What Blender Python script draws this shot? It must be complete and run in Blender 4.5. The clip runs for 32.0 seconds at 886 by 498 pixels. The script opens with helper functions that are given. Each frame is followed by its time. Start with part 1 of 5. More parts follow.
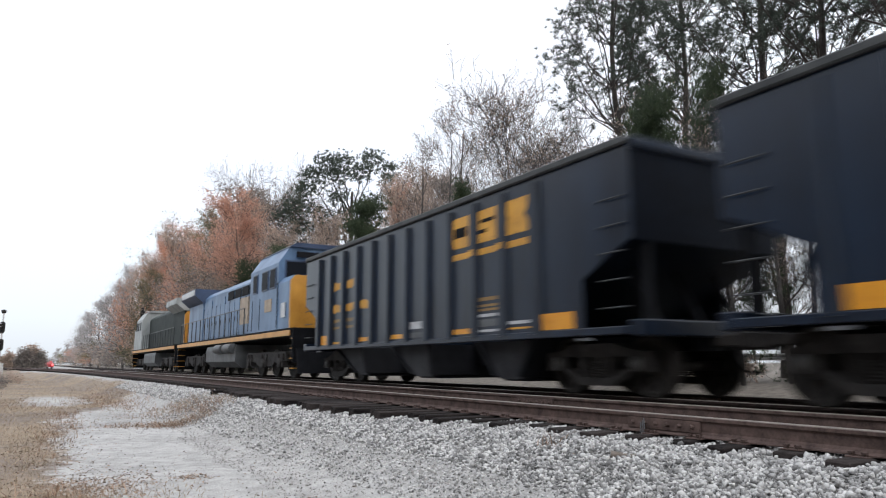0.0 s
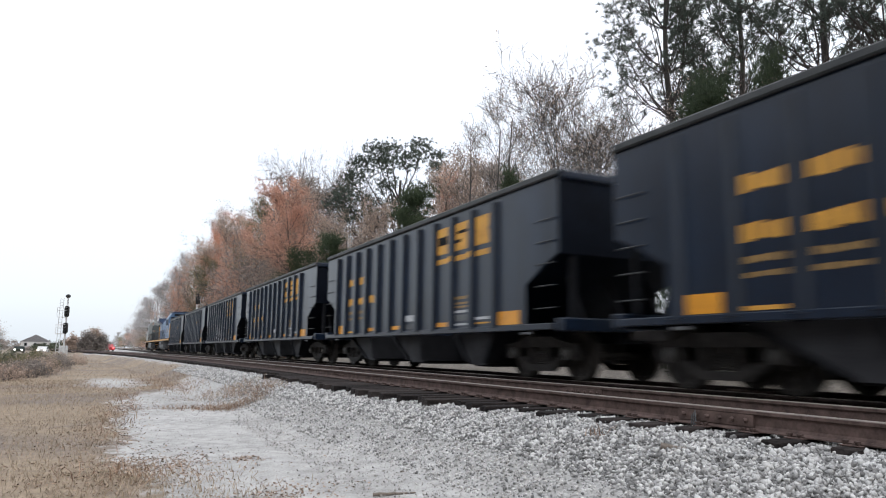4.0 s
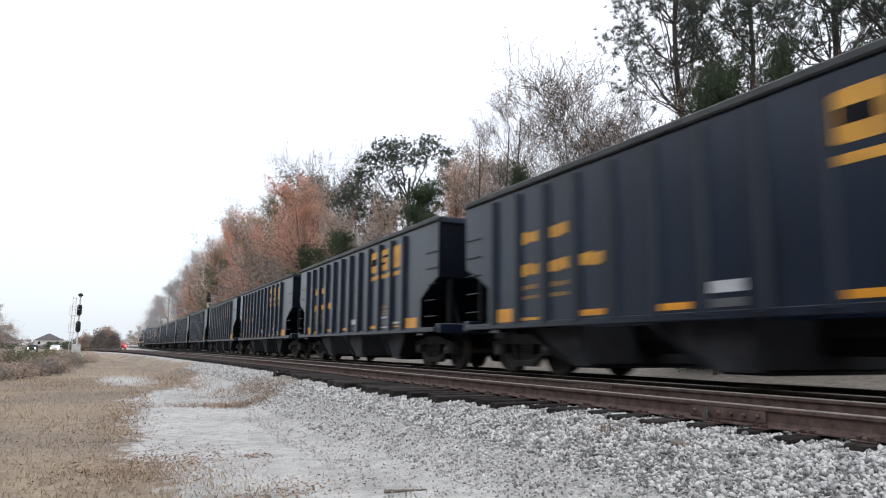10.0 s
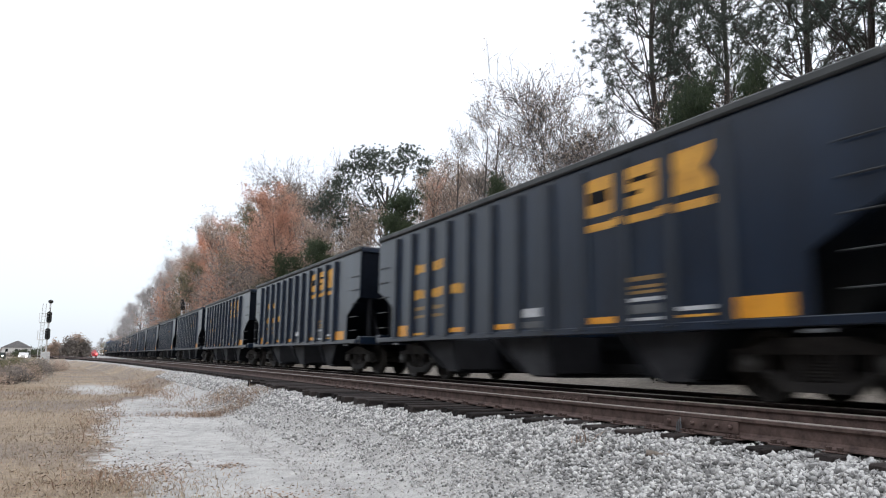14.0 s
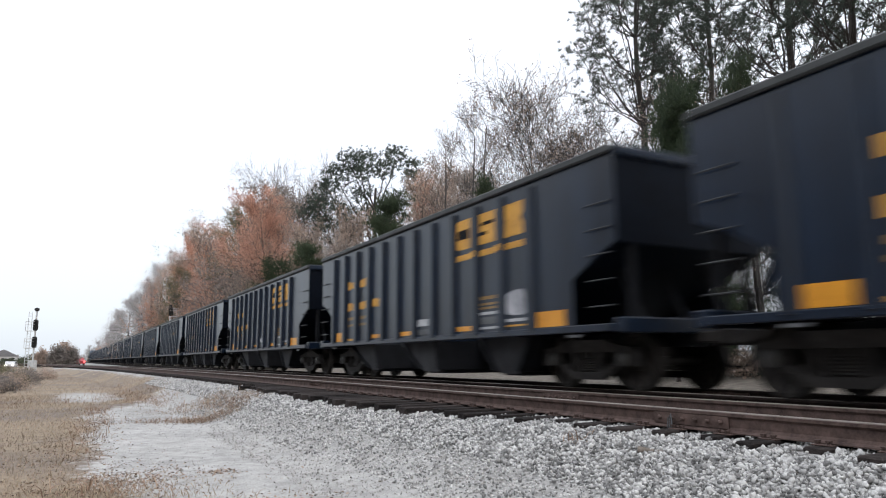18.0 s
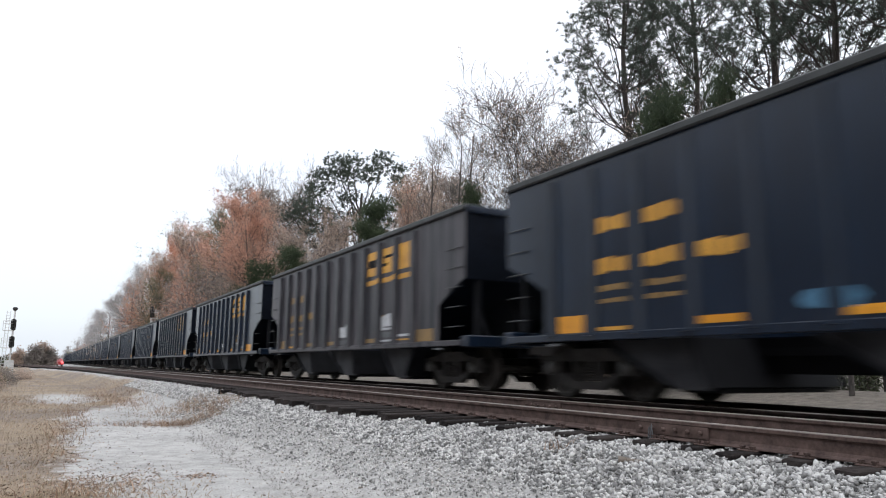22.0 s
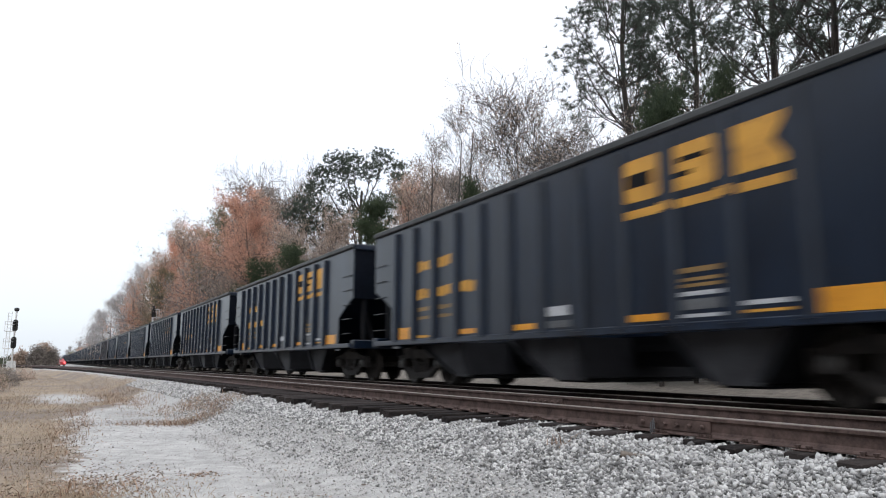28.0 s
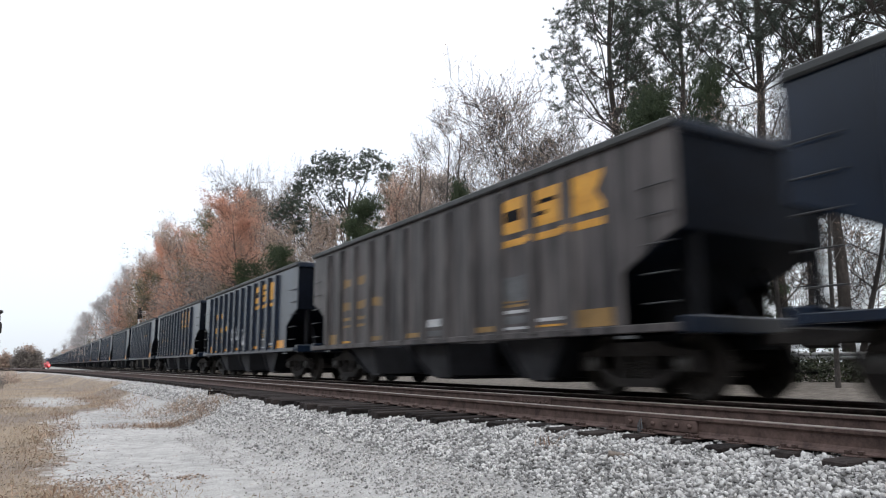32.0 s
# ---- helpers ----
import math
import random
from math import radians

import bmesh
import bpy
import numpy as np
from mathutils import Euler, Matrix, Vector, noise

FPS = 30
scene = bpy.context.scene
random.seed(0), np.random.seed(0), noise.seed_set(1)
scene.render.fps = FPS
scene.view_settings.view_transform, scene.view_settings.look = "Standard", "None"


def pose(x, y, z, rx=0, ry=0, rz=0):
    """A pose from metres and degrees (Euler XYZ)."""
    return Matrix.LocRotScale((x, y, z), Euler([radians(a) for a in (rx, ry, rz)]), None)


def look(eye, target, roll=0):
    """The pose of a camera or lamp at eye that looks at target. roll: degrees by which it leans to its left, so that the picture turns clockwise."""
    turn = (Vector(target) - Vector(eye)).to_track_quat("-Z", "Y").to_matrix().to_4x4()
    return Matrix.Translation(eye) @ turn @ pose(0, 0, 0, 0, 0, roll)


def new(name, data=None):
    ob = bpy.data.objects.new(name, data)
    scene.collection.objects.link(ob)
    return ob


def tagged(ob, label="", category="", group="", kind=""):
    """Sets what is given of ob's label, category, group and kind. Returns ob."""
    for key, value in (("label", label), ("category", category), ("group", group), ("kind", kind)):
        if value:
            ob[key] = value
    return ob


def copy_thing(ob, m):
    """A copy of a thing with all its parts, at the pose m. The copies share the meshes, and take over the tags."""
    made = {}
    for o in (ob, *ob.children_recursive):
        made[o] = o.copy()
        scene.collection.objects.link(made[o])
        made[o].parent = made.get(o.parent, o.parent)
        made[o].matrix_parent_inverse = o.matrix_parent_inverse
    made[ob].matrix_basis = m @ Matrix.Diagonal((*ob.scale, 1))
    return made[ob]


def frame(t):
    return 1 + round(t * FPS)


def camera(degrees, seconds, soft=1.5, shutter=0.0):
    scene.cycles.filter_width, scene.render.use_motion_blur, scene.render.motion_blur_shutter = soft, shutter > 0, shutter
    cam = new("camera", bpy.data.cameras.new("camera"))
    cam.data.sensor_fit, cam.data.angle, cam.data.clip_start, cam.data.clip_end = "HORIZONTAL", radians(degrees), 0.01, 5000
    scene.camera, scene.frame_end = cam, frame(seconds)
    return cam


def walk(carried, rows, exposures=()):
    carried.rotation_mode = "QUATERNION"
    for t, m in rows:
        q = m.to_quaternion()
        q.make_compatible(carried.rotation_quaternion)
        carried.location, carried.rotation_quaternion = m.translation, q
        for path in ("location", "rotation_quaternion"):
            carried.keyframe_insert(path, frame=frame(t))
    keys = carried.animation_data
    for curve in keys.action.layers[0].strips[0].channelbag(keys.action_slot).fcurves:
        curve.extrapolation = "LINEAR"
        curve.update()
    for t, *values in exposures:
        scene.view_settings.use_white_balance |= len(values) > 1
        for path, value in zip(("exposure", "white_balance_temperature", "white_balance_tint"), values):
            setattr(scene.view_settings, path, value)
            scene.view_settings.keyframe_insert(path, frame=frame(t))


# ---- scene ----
CAR = 15.106            # coupled length of a hopper car
TRACK = 8.60            # centre line of the train's track, x
CAM = (0.0, 0.0, 0.50)  # rail heads lie at z = 0

cam = camera(65.0, 32.0, soft=1.1, shutter=0.5)
TURNS = [  # seconds, yaw, pitch, roll
    (0.0, -29.96, 9.36, 0.12),
    (0.5, -28.59, 9.21, 0.08),
    (1.0, -27.83, 9.16, -0.30),
    (1.5, -27.58, 8.81, -0.56),
    (2.0, -26.43, 8.37, -0.08),
    (2.5, -25.87, 8.48, -0.23),
    (3.0, -25.85, 8.49, -0.28),
    (3.5, -26.14, 8.37, -0.65),
    (5.5, -26.06, 8.77, -0.59),
    (6.0, -26.39, 9.08, 0.07),
    (6.5, -26.73, 9.27, 0.10),
    (7.0, -26.93, 9.21, -0.08),
    (7.5, -27.27, 8.95, -0.30),
    (8.0, -27.33, 8.78, -0.49),
    (8.5, -27.82, 9.07, -0.84),
    (9.0, -26.78, 7.35, -0.25),
    (9.5, -26.24, 7.92, -0.75),
    (10.0, -25.30, 8.14, -0.48),
    (10.5, -24.76, 7.77, -0.99),
    (11.0, -24.56, 7.85, -1.01),
    (11.5, -25.16, 8.36, -1.07),
    (12.0, -25.50, 8.90, -1.17),
    (12.5, -26.11, 8.77, -1.02),
    (13.0, -27.33, 8.72, -0.78),
    (13.5, -27.14, 8.71, -0.94),
    (14.0, -27.21, 8.94, -0.76),
    (14.5, -27.60, 8.77, 0.09),
    (15.0, -27.70, 8.84, 0.37),
    (15.5, -27.78, 9.17, 0.74),
    (17.5, -28.46, 9.27, 0.47),
    (18.0, -27.96, 9.01, 0.31),
    (18.5, -27.92, 9.32, 0.05),
    (19.0, -28.14, 9.02, 0.05),
    (19.5, -28.31, 9.06, -0.24),
    (20.0, -28.38, 8.81, -0.28),
    (20.5, -29.05, 9.25, -0.33),
    (21.0, -28.78, 9.39, -0.39),
    (21.5, -29.24, 9.34, -0.64),
    (22.0, -29.35, 9.56, -0.60),
    (22.5, -29.28, 9.70, -0.19),
    (23.0, -29.13, 9.67, 0.01),
    (23.5, -28.69, 9.67, -0.16),
    (24.0, -29.03, 9.70, -0.27),
    (24.5, -28.93, 9.55, -0.18),
    (25.0, -29.14, 9.36, -0.10),
    (25.1, -31.67, 10.13, -1.02),
    (25.5, -28.31, 8.66, 0.43),
    (26.0, -29.35, 9.00, -0.34),
    (26.5, -29.09, 9.06, -0.10),
    (28.5, -29.33, 9.31, -0.06),
    (29.0, -29.66, 9.19, 0.10),
    (29.5, -29.78, 9.41, -0.01),
    (30.0, -29.84, 9.48, -0.10),
    (30.5, -29.92, 9.27, 0.01),
    (31.0, -29.89, 9.27, 0.14),
    (31.5, -29.55, 9.16, 0.09),
    (32.0, -30.16, 9.36, 0.19),
]
walk(cam, [(t, pose(*CAM, 90 + p, r, y)) for t, y, p, r in TURNS])

# ---- world and light: a bright overcast evening ----
world = bpy.data.worlds.new("overcast")
scene.world = world
world.use_nodes = True
wn, wl = world.node_tree.nodes, world.node_tree.links
wn.clear()
sky = wn.new("ShaderNodeTexSky")
sky.sky_type, sky.sun_disc = "NISHITA", False
sky.sun_elevation, sky.sun_rotation = radians(38), radians(150)
sky.air_density, sky.dust_density = 1.0, 4.0
sky_bg = wn.new("ShaderNodeBackground")
sky_bg.inputs[1].default_value = 0.05
cloud_bg = wn.new("ShaderNodeBackground")
cloud_bg.inputs[1].default_value = 1.25
coord = wn.new("ShaderNodeTexCoord")
sep = wn.new("ShaderNodeSeparateXYZ")
ramp = wn.new("ShaderNodeValToRGB")
ramp.color_ramp.elements[0].position, ramp.color_ramp.elements[0].color = 0.0, (0.66, 0.71, 0.77, 1)
ramp.color_ramp.elements[1].position, ramp.color_ramp.elements[1].color = 0.25, (0.80, 0.83, 0.885, 1)
overhead = ramp.color_ramp.elements.new(0.8)
overhead.color = (1.28, 1.32, 1.40, 1)
cloud = wn.new("ShaderNodeTexNoise")
cloud.inputs["Scale"].default_value, cloud.inputs["Detail"].default_value = 1.6, 4
cl_mix = wn.new("ShaderNodeMix")
cl_mix.data_type, cl_mix.blend_type = "RGBA", "MULTIPLY"
cl_mix.inputs[0].default_value = 0.10
addbg = wn.new("ShaderNodeAddShader")
out = wn.new("ShaderNodeOutputWorld")
wl.new(coord.outputs["Generated"], sep.inputs[0])
wl.new(sep.outputs[2], ramp.inputs[0])
wl.new(coord.outputs["Generated"], cloud.inputs["Vector"])
wl.new(ramp.outputs[0], cl_mix.inputs[6])
wl.new(cloud.outputs["Color"], cl_mix.inputs[7])
wl.new(cl_mix.outputs[2], cloud_bg.inputs[0])
wl.new(sky.outputs[0], sky_bg.inputs[0])
wl.new(sky_bg.outputs[0], addbg.inputs[0])
wl.new(cloud_bg.outputs[0], addbg.inputs[1])
wl.new(addbg.outputs[0], out.inputs[0])
sun_data = bpy.data.lights.new("sun", "SUN")
sun_data.energy, sun_data.angle, sun_data.color = 0.5, radians(40), (1.0, 0.97, 0.93)
sun = new("sun", sun_data)
sun.matrix_world = look((-30, -20, 40), (0, 10, 0))


# ---- materials ----
def surface(name, dark, light, scale=3.0, rough=0.7, bump=0.2, metal=0.0, fine=40.0, stretch=(1, 1, 1), vary=0.0, island=0.0, spread=0.25, spec=0.5, thin=0.0, space="Object"):
    """A two-scale noise surface: a broad stain and a fine grain, with relief."""
    m = bpy.data.materials.new(name)
    m.use_nodes = True
    n, l = m.node_tree.nodes, m.node_tree.links
    bsdf = n["Principled BSDF"]
    tc = n.new("ShaderNodeTexCoord")
    mp = n.new("ShaderNodeMapping")
    mp.inputs["Scale"].default_value = stretch
    l.new(tc.outputs[space], mp.inputs[0])
    big, small = n.new("ShaderNodeTexNoise"), n.new("ShaderNodeTexNoise")
    big.inputs["Scale"].default_value, big.inputs["Detail"].default_value = scale, 5
    small.inputs["Scale"].default_value, small.inputs["Detail"].default_value = fine, 3
    l.new(mp.outputs[0], big.inputs["Vector"])
    l.new(mp.outputs[0], small.inputs["Vector"])
    add = n.new("ShaderNodeMath")
    add.operation = "MULTIPLY_ADD"
    add.inputs[1].default_value = 0.45
    l.new(small.outputs[0], add.inputs[0])
    l.new(big.outputs[0], add.inputs[2])
    last = add.outputs[0]
    if vary or island:
        if vary:
            info = n.new("ShaderNodeObjectInfo")
            rnd, amount = info.outputs["Random"], vary
        else:
            info = n.new("ShaderNodeNewGeometry")
            rnd, amount = info.outputs["Random Per Island"], island
        more = n.new("ShaderNodeMath")
        more.operation = "MULTIPLY_ADD"
        more.inputs[1].default_value = amount
        l.new(rnd, more.inputs[0])
        l.new(last, more.inputs[2])
        shift = n.new("ShaderNodeMath")
        shift.operation = "SUBTRACT"
        shift.inputs[1].default_value = amount / 2
        l.new(more.outputs[0], shift.inputs[0])
        last = shift.outputs[0]
    cr = n.new("ShaderNodeValToRGB")
    cr.color_ramp.elements[0].position, cr.color_ramp.elements[0].color = 0.72 - spread, (*dark, 1)
    cr.color_ramp.elements[1].position, cr.color_ramp.elements[1].color = 0.72 + spread, (*light, 1)
    l.new(last, cr.inputs[0])
    l.new(cr.outputs[0], bsdf.inputs["Base Color"])
    bsdf.inputs["Roughness"].default_value, bsdf.inputs["Metallic"].default_value = rough, metal
    bsdf.inputs["Specular IOR Level"].default_value = spec
    if bump:
        b = n.new("ShaderNodeBump")
        b.inputs["Strength"].default_value, b.inputs["Distance"].default_value = bump, 0.02
        l.new(last, b.inputs["Height"])
        l.new(b.outputs[0], bsdf.inputs["Normal"])
    if thin:  # leaves let light through
        tr, mx = n.new("ShaderNodeBsdfTranslucent"), n.new("ShaderNodeMixShader")
        mx.inputs[0].default_value = thin
        l.new(cr.outputs[0], tr.inputs[0])
        l.new(bsdf.outputs[0], mx.inputs[1])
        l.new(tr.outputs[0], mx.inputs[2])
        l.new(mx.outputs[0], n["Material Output"].inputs[0])
    return m


def plain(name, colour, rough=0.5, metal=0.0, glow=0.0):
    m = bpy.data.materials.new(name)
    m.use_nodes = True
    b = m.node_tree.nodes["Principled BSDF"]
    b.inputs["Base Color"].default_value = (*colour, 1)
    b.inputs["Roughness"].default_value, b.inputs["Metallic"].default_value = rough, metal
    if glow:
        b.inputs["Emission Color"].default_value, b.inputs["Emission Strength"].default_value = (*colour, 1), glow
    return m


M = {}
M["car"] = surface("car_black_paint", (0.0026, 0.0060, 0.0140), (0.0092, 0.0192, 0.0405), 1.1, 0.29, 0.10, 0.0, 9, (1.6, 1.6, 0.35), vary=0.14, spec=0.42)
# Car paint darkened to stand for the shade on the end sheets.
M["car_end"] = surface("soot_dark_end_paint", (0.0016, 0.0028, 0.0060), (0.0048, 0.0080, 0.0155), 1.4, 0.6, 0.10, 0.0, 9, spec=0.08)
M["car_rust"] = surface("car_weathered_paint", (0.007, 0.0085, 0.014), (0.072, 0.066, 0.074), 2.2, 0.45, 0.12, 0.0, 9, (2.2, 2.2, 0.14), vary=0.10, spec=0.3, spread=0.14)
# Weathered paint again, lightened for the grazing light on one car.
M["car_dust"] = surface("car_dusty_paint", (0.016, 0.0155, 0.018), (0.135, 0.122, 0.122), 2.2, 0.5, 0.12, 0.0, 9, (2.2, 2.2, 0.16), vary=0.10, spec=0.3, spread=0.2)
M["chord"] = surface("worn_top_chord", (0.024, 0.027, 0.030), (0.076, 0.080, 0.081), 4, 0.6, 0.2, vary=0.1, spec=0.3)
# Near-black all over, for underframes, braces, hoses and gaps.
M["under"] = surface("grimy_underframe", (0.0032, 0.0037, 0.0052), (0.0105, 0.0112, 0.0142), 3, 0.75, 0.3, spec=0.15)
M["slope"] = surface("hopper_slope_sheet", (0.014, 0.014, 0.017), (0.055, 0.056, 0.062), 2, 0.65, 0.15, vary=0.3, spec=0.15)
M["truck"] = surface("cast_truck_steel", (0.014, 0.013, 0.0135), (0.052, 0.047, 0.045), 6, 0.75, 0.3, spec=0.2)
M["wheel"] = surface("wheel_steel", (0.014, 0.0125, 0.012), (0.046, 0.040, 0.037), 8, 0.65, 0.2, 0.0, spec=0.25)
M["tread"] = plain("bright_bearing_cap", (0.07, 0.068, 0.066), 0.5, 0.2)
M["grab"] = plain("grab_iron_paint", (0.028, 0.030, 0.034), 0.4, 0.1)
M["gold"] = surface("gold_marking_paint", (0.42, 0.20, 0.025), (0.72, 0.37, 0.05), 3, 0.5, 0.05, fine=25)
M["faded_gold"] = surface("faded_marking_paint", (0.14, 0.085, 0.03), (0.32, 0.19, 0.06), 3, 0.5, 0.05, fine=25)
M["tank_grey"] = surface("road_dusted_tank", (0.035, 0.037, 0.040), (0.13, 0.135, 0.14), 1.6, 0.5, 0.1, spec=0.35)
M["faded"] = surface("faded_gold_paint", (0.22, 0.17, 0.12), (0.42, 0.32, 0.22), 3, 0.5, 0.05)
M["reflector"] = surface("orange_reflector", (0.55, 0.22, 0.015), (0.80, 0.36, 0.03), 3, 0.35, 0.03)
M["white"] = surface("faded_white_stencil", (0.28, 0.29, 0.31), (0.60, 0.61, 0.63), 5, 0.55, 0.05)
M["dimwhite"] = surface("dim_stencil", (0.05, 0.054, 0.06), (0.14, 0.146, 0.155), 5, 0.6, 0.05)
M["pale"] = surface("pale_spray_paint", (0.13, 0.14, 0.16), (0.48, 0.48, 0.52), 2.2, 0.5, 0.04, fine=7, spread=0.2)
M["faint"] = surface("faint_spray_paint", (0.09, 0.10, 0.11), (0.30, 0.31, 0.33), 2.2, 0.5, 0.04, fine=7, spread=0.2)
M["teal"] = surface("teal_spray_paint", (0.07, 0.20, 0.18), (0.22, 0.50, 0.44), 2.0, 0.5, 0.04, fine=6)
M["blue_tag"] = plain("blue_spray_paint", (0.06, 0.17, 0.28), 0.5)
M["tan_slope"] = surface("tan_dusted_slope_sheet", (0.06, 0.053, 0.045), (0.21, 0.185, 0.155), 2, 0.7, 0.15, spec=0.15)
M["beige"] = surface("beige_spray_paint", (0.22, 0.20, 0.17), (0.42, 0.38, 0.33), 2, 0.6, 0.03)
M["rail"] = surface("rusty_rail_side", (0.044, 0.030, 0.027), (0.132, 0.091, 0.080), 7, 0.8, 0.25, spec=0.2)
# Rusty rail colour, darkened for the shadow under the train.
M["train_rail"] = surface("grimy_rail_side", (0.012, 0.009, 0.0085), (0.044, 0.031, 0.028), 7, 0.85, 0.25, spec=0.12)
M["railhead"] = surface("worn_rail_head", (0.15, 0.128, 0.115), (0.29, 0.25, 0.225), 5, 0.45, 0.1, 0.2)
M["tie"] = surface("creosoted_tie", (0.008, 0.0072, 0.0075), (0.048, 0.040, 0.038), 4, 0.9, 0.5, stretch=(0.5, 4, 4), vary=0.32, spec=0.14)
M["stone"] = surface("grey_ballast_stone", (0.160, 0.158, 0.156), (0.60, 0.593, 0.583), 5, 0.85, 0.2, fine=60, island=0.62, spec=0.3)
M["pebble"] = surface("pebbles", (0.22, 0.21, 0.20), (0.50, 0.48, 0.46), 5, 0.85, 0.2, island=0.6)
M["bark"] = surface("pine_bark", (0.03, 0.025, 0.023), (0.085, 0.072, 0.065), 5, 0.9, 0.6, stretch=(3, 3, 0.8))
M["greybark"] = surface("grey_bark", (0.036, 0.032, 0.031), (0.105, 0.094, 0.088), 5, 0.9, 0.5, stretch=(3, 3, 0.8))
M["needle"] = surface("pine_needles", (0.028, 0.042, 0.034), (0.108, 0.134, 0.104), 0.8, 0.6, 0, island=0.5, thin=0.25)
M["needle_bright"] = surface("young_pine_needles", (0.022, 0.040, 0.018), (0.066, 0.092, 0.042), 0.8, 0.65, 0, island=0.5, thin=0.15)
M["redleaf"] = surface("rust_red_leaves", (0.36, 0.195, 0.14), (0.72, 0.43, 0.325), 0.30, 0.7, 0, island=0.55, thin=0.45)
M["orangeleaf"] = surface("orange_leaves", (0.42, 0.19, 0.12), (0.74, 0.40, 0.28), 0.4, 0.7, 0, island=0.5, thin=0.45)
M["brownleaf"] = surface("brown_dry_leaves", (0.28, 0.215, 0.175), (0.58, 0.46, 0.385), 0.5, 0.75, 0, island=0.6, thin=0.45)
M["greyleaf"] = surface("grey_brown_leaves", (0.15, 0.135, 0.125), (0.38, 0.335, 0.305), 0.5, 0.75, 0, island=0.6, thin=0.45)
# Grey leaves with aerial haze put into the colour, for the farthest trees.
M["hazeleaf"] = surface("pale_withered_leaves", (0.30, 0.285, 0.285), (0.55, 0.525, 0.52), 0.5, 0.75, 0, island=0.5, thin=0.5)
M["oliveleaf"] = surface("olive_tan_leaves", (0.09, 0.085, 0.045), (0.24, 0.215, 0.13), 0.5, 0.75, 0, island=0.6, thin=0.3)
M["greenleaf"] = surface("olive_leaves", (0.022, 0.032, 0.016), (0.075, 0.088, 0.048), 0.5, 0.7, 0, island=0.6)
M["grass"] = surface("dry_grass", (0.24, 0.19, 0.14), (0.46, 0.37, 0.275), 0.4, 0.8, 0, island=0.4, thin=0.25)
M["weed"] = surface("dead_russet_weeds", (0.165, 0.105, 0.074), (0.40, 0.275, 0.195), 0.8, 0.8, 0, island=0.6)
M["litter"] = surface("fallen_leaves", (0.11, 0.077, 0.057), (0.37, 0.26, 0.19), 2, 0.8, 0, island=0.9)
M["blue"] = surface("blue_loco_paint", (0.055, 0.105, 0.19), (0.15, 0.245, 0.39), 1.5, 0.4, 0.06, stretch=(1, 1, 0.5), spec=0.3)
M["darkblue"] = surface("dark_blue_loco_paint", (0.02, 0.04, 0.09), (0.05, 0.08, 0.15), 1.5, 0.4, 0.04)
M["yellow"] = surface("yellow_loco_paint", (0.42, 0.19, 0.03), (0.62, 0.31, 0.055), 2, 0.4, 0.05)
M["loco_grey"] = surface("grey_loco_paint", (0.18, 0.20, 0.20), (0.36, 0.38, 0.38), 1.5, 0.45, 0.05)
M["loco_dark"] = surface("dark_green_loco_paint", (0.010, 0.016, 0.016), (0.035, 0.045, 0.043), 1.5, 0.6, 0.05, spec=0.12)
M["glass"] = plain("dark_window_glass", (0.01, 0.012, 0.016), 0.5)
M["glass"].node_tree.nodes["Principled BSDF"].inputs["Specular IOR Level"].default_value = 0.05
M["silver"] = surface("silver_signal_paint", (0.45, 0.47, 0.48), (0.68, 0.69, 0.70), 6, 0.45, 0.05, 0.3)
M["signal_black"] = plain("black_signal_paint", (0.015, 0.015, 0.016), 0.6)
M["galv"] = surface("galvanised_guard_rail", (0.40, 0.41, 0.42), (0.65, 0.65, 0.66), 5, 0.45, 0.05, 0.4)
M["house_wall"] = surface("pale_siding", (0.45, 0.46, 0.47), (0.65, 0.65, 0.65), 2, 0.7, 0.1)
M["roof"] = surface("grey_shingle", (0.10, 0.10, 0.11), (0.2, 0.2, 0.21), 3, 0.85, 0.3)
M["lamp"] = plain("lit_lamp", (1.0, 0.93, 0.85), 0.4, 0, 6.0)
M["redlamp"] = plain("lit_red_lamp", (1.0, 0.12, 0.12), 0.4, 0, 3.0)
M["redpaint"] = plain("red_car_paint", (0.45, 0.05, 0.06), 0.35)
M["tyre"] = plain("tyre_rubber", (0.02, 0.02, 0.02), 0.8)
M["wood"] = surface("weathered_wood", (0.10, 0.085, 0.07), (0.25, 0.21, 0.18), 6, 0.85, 0.3)


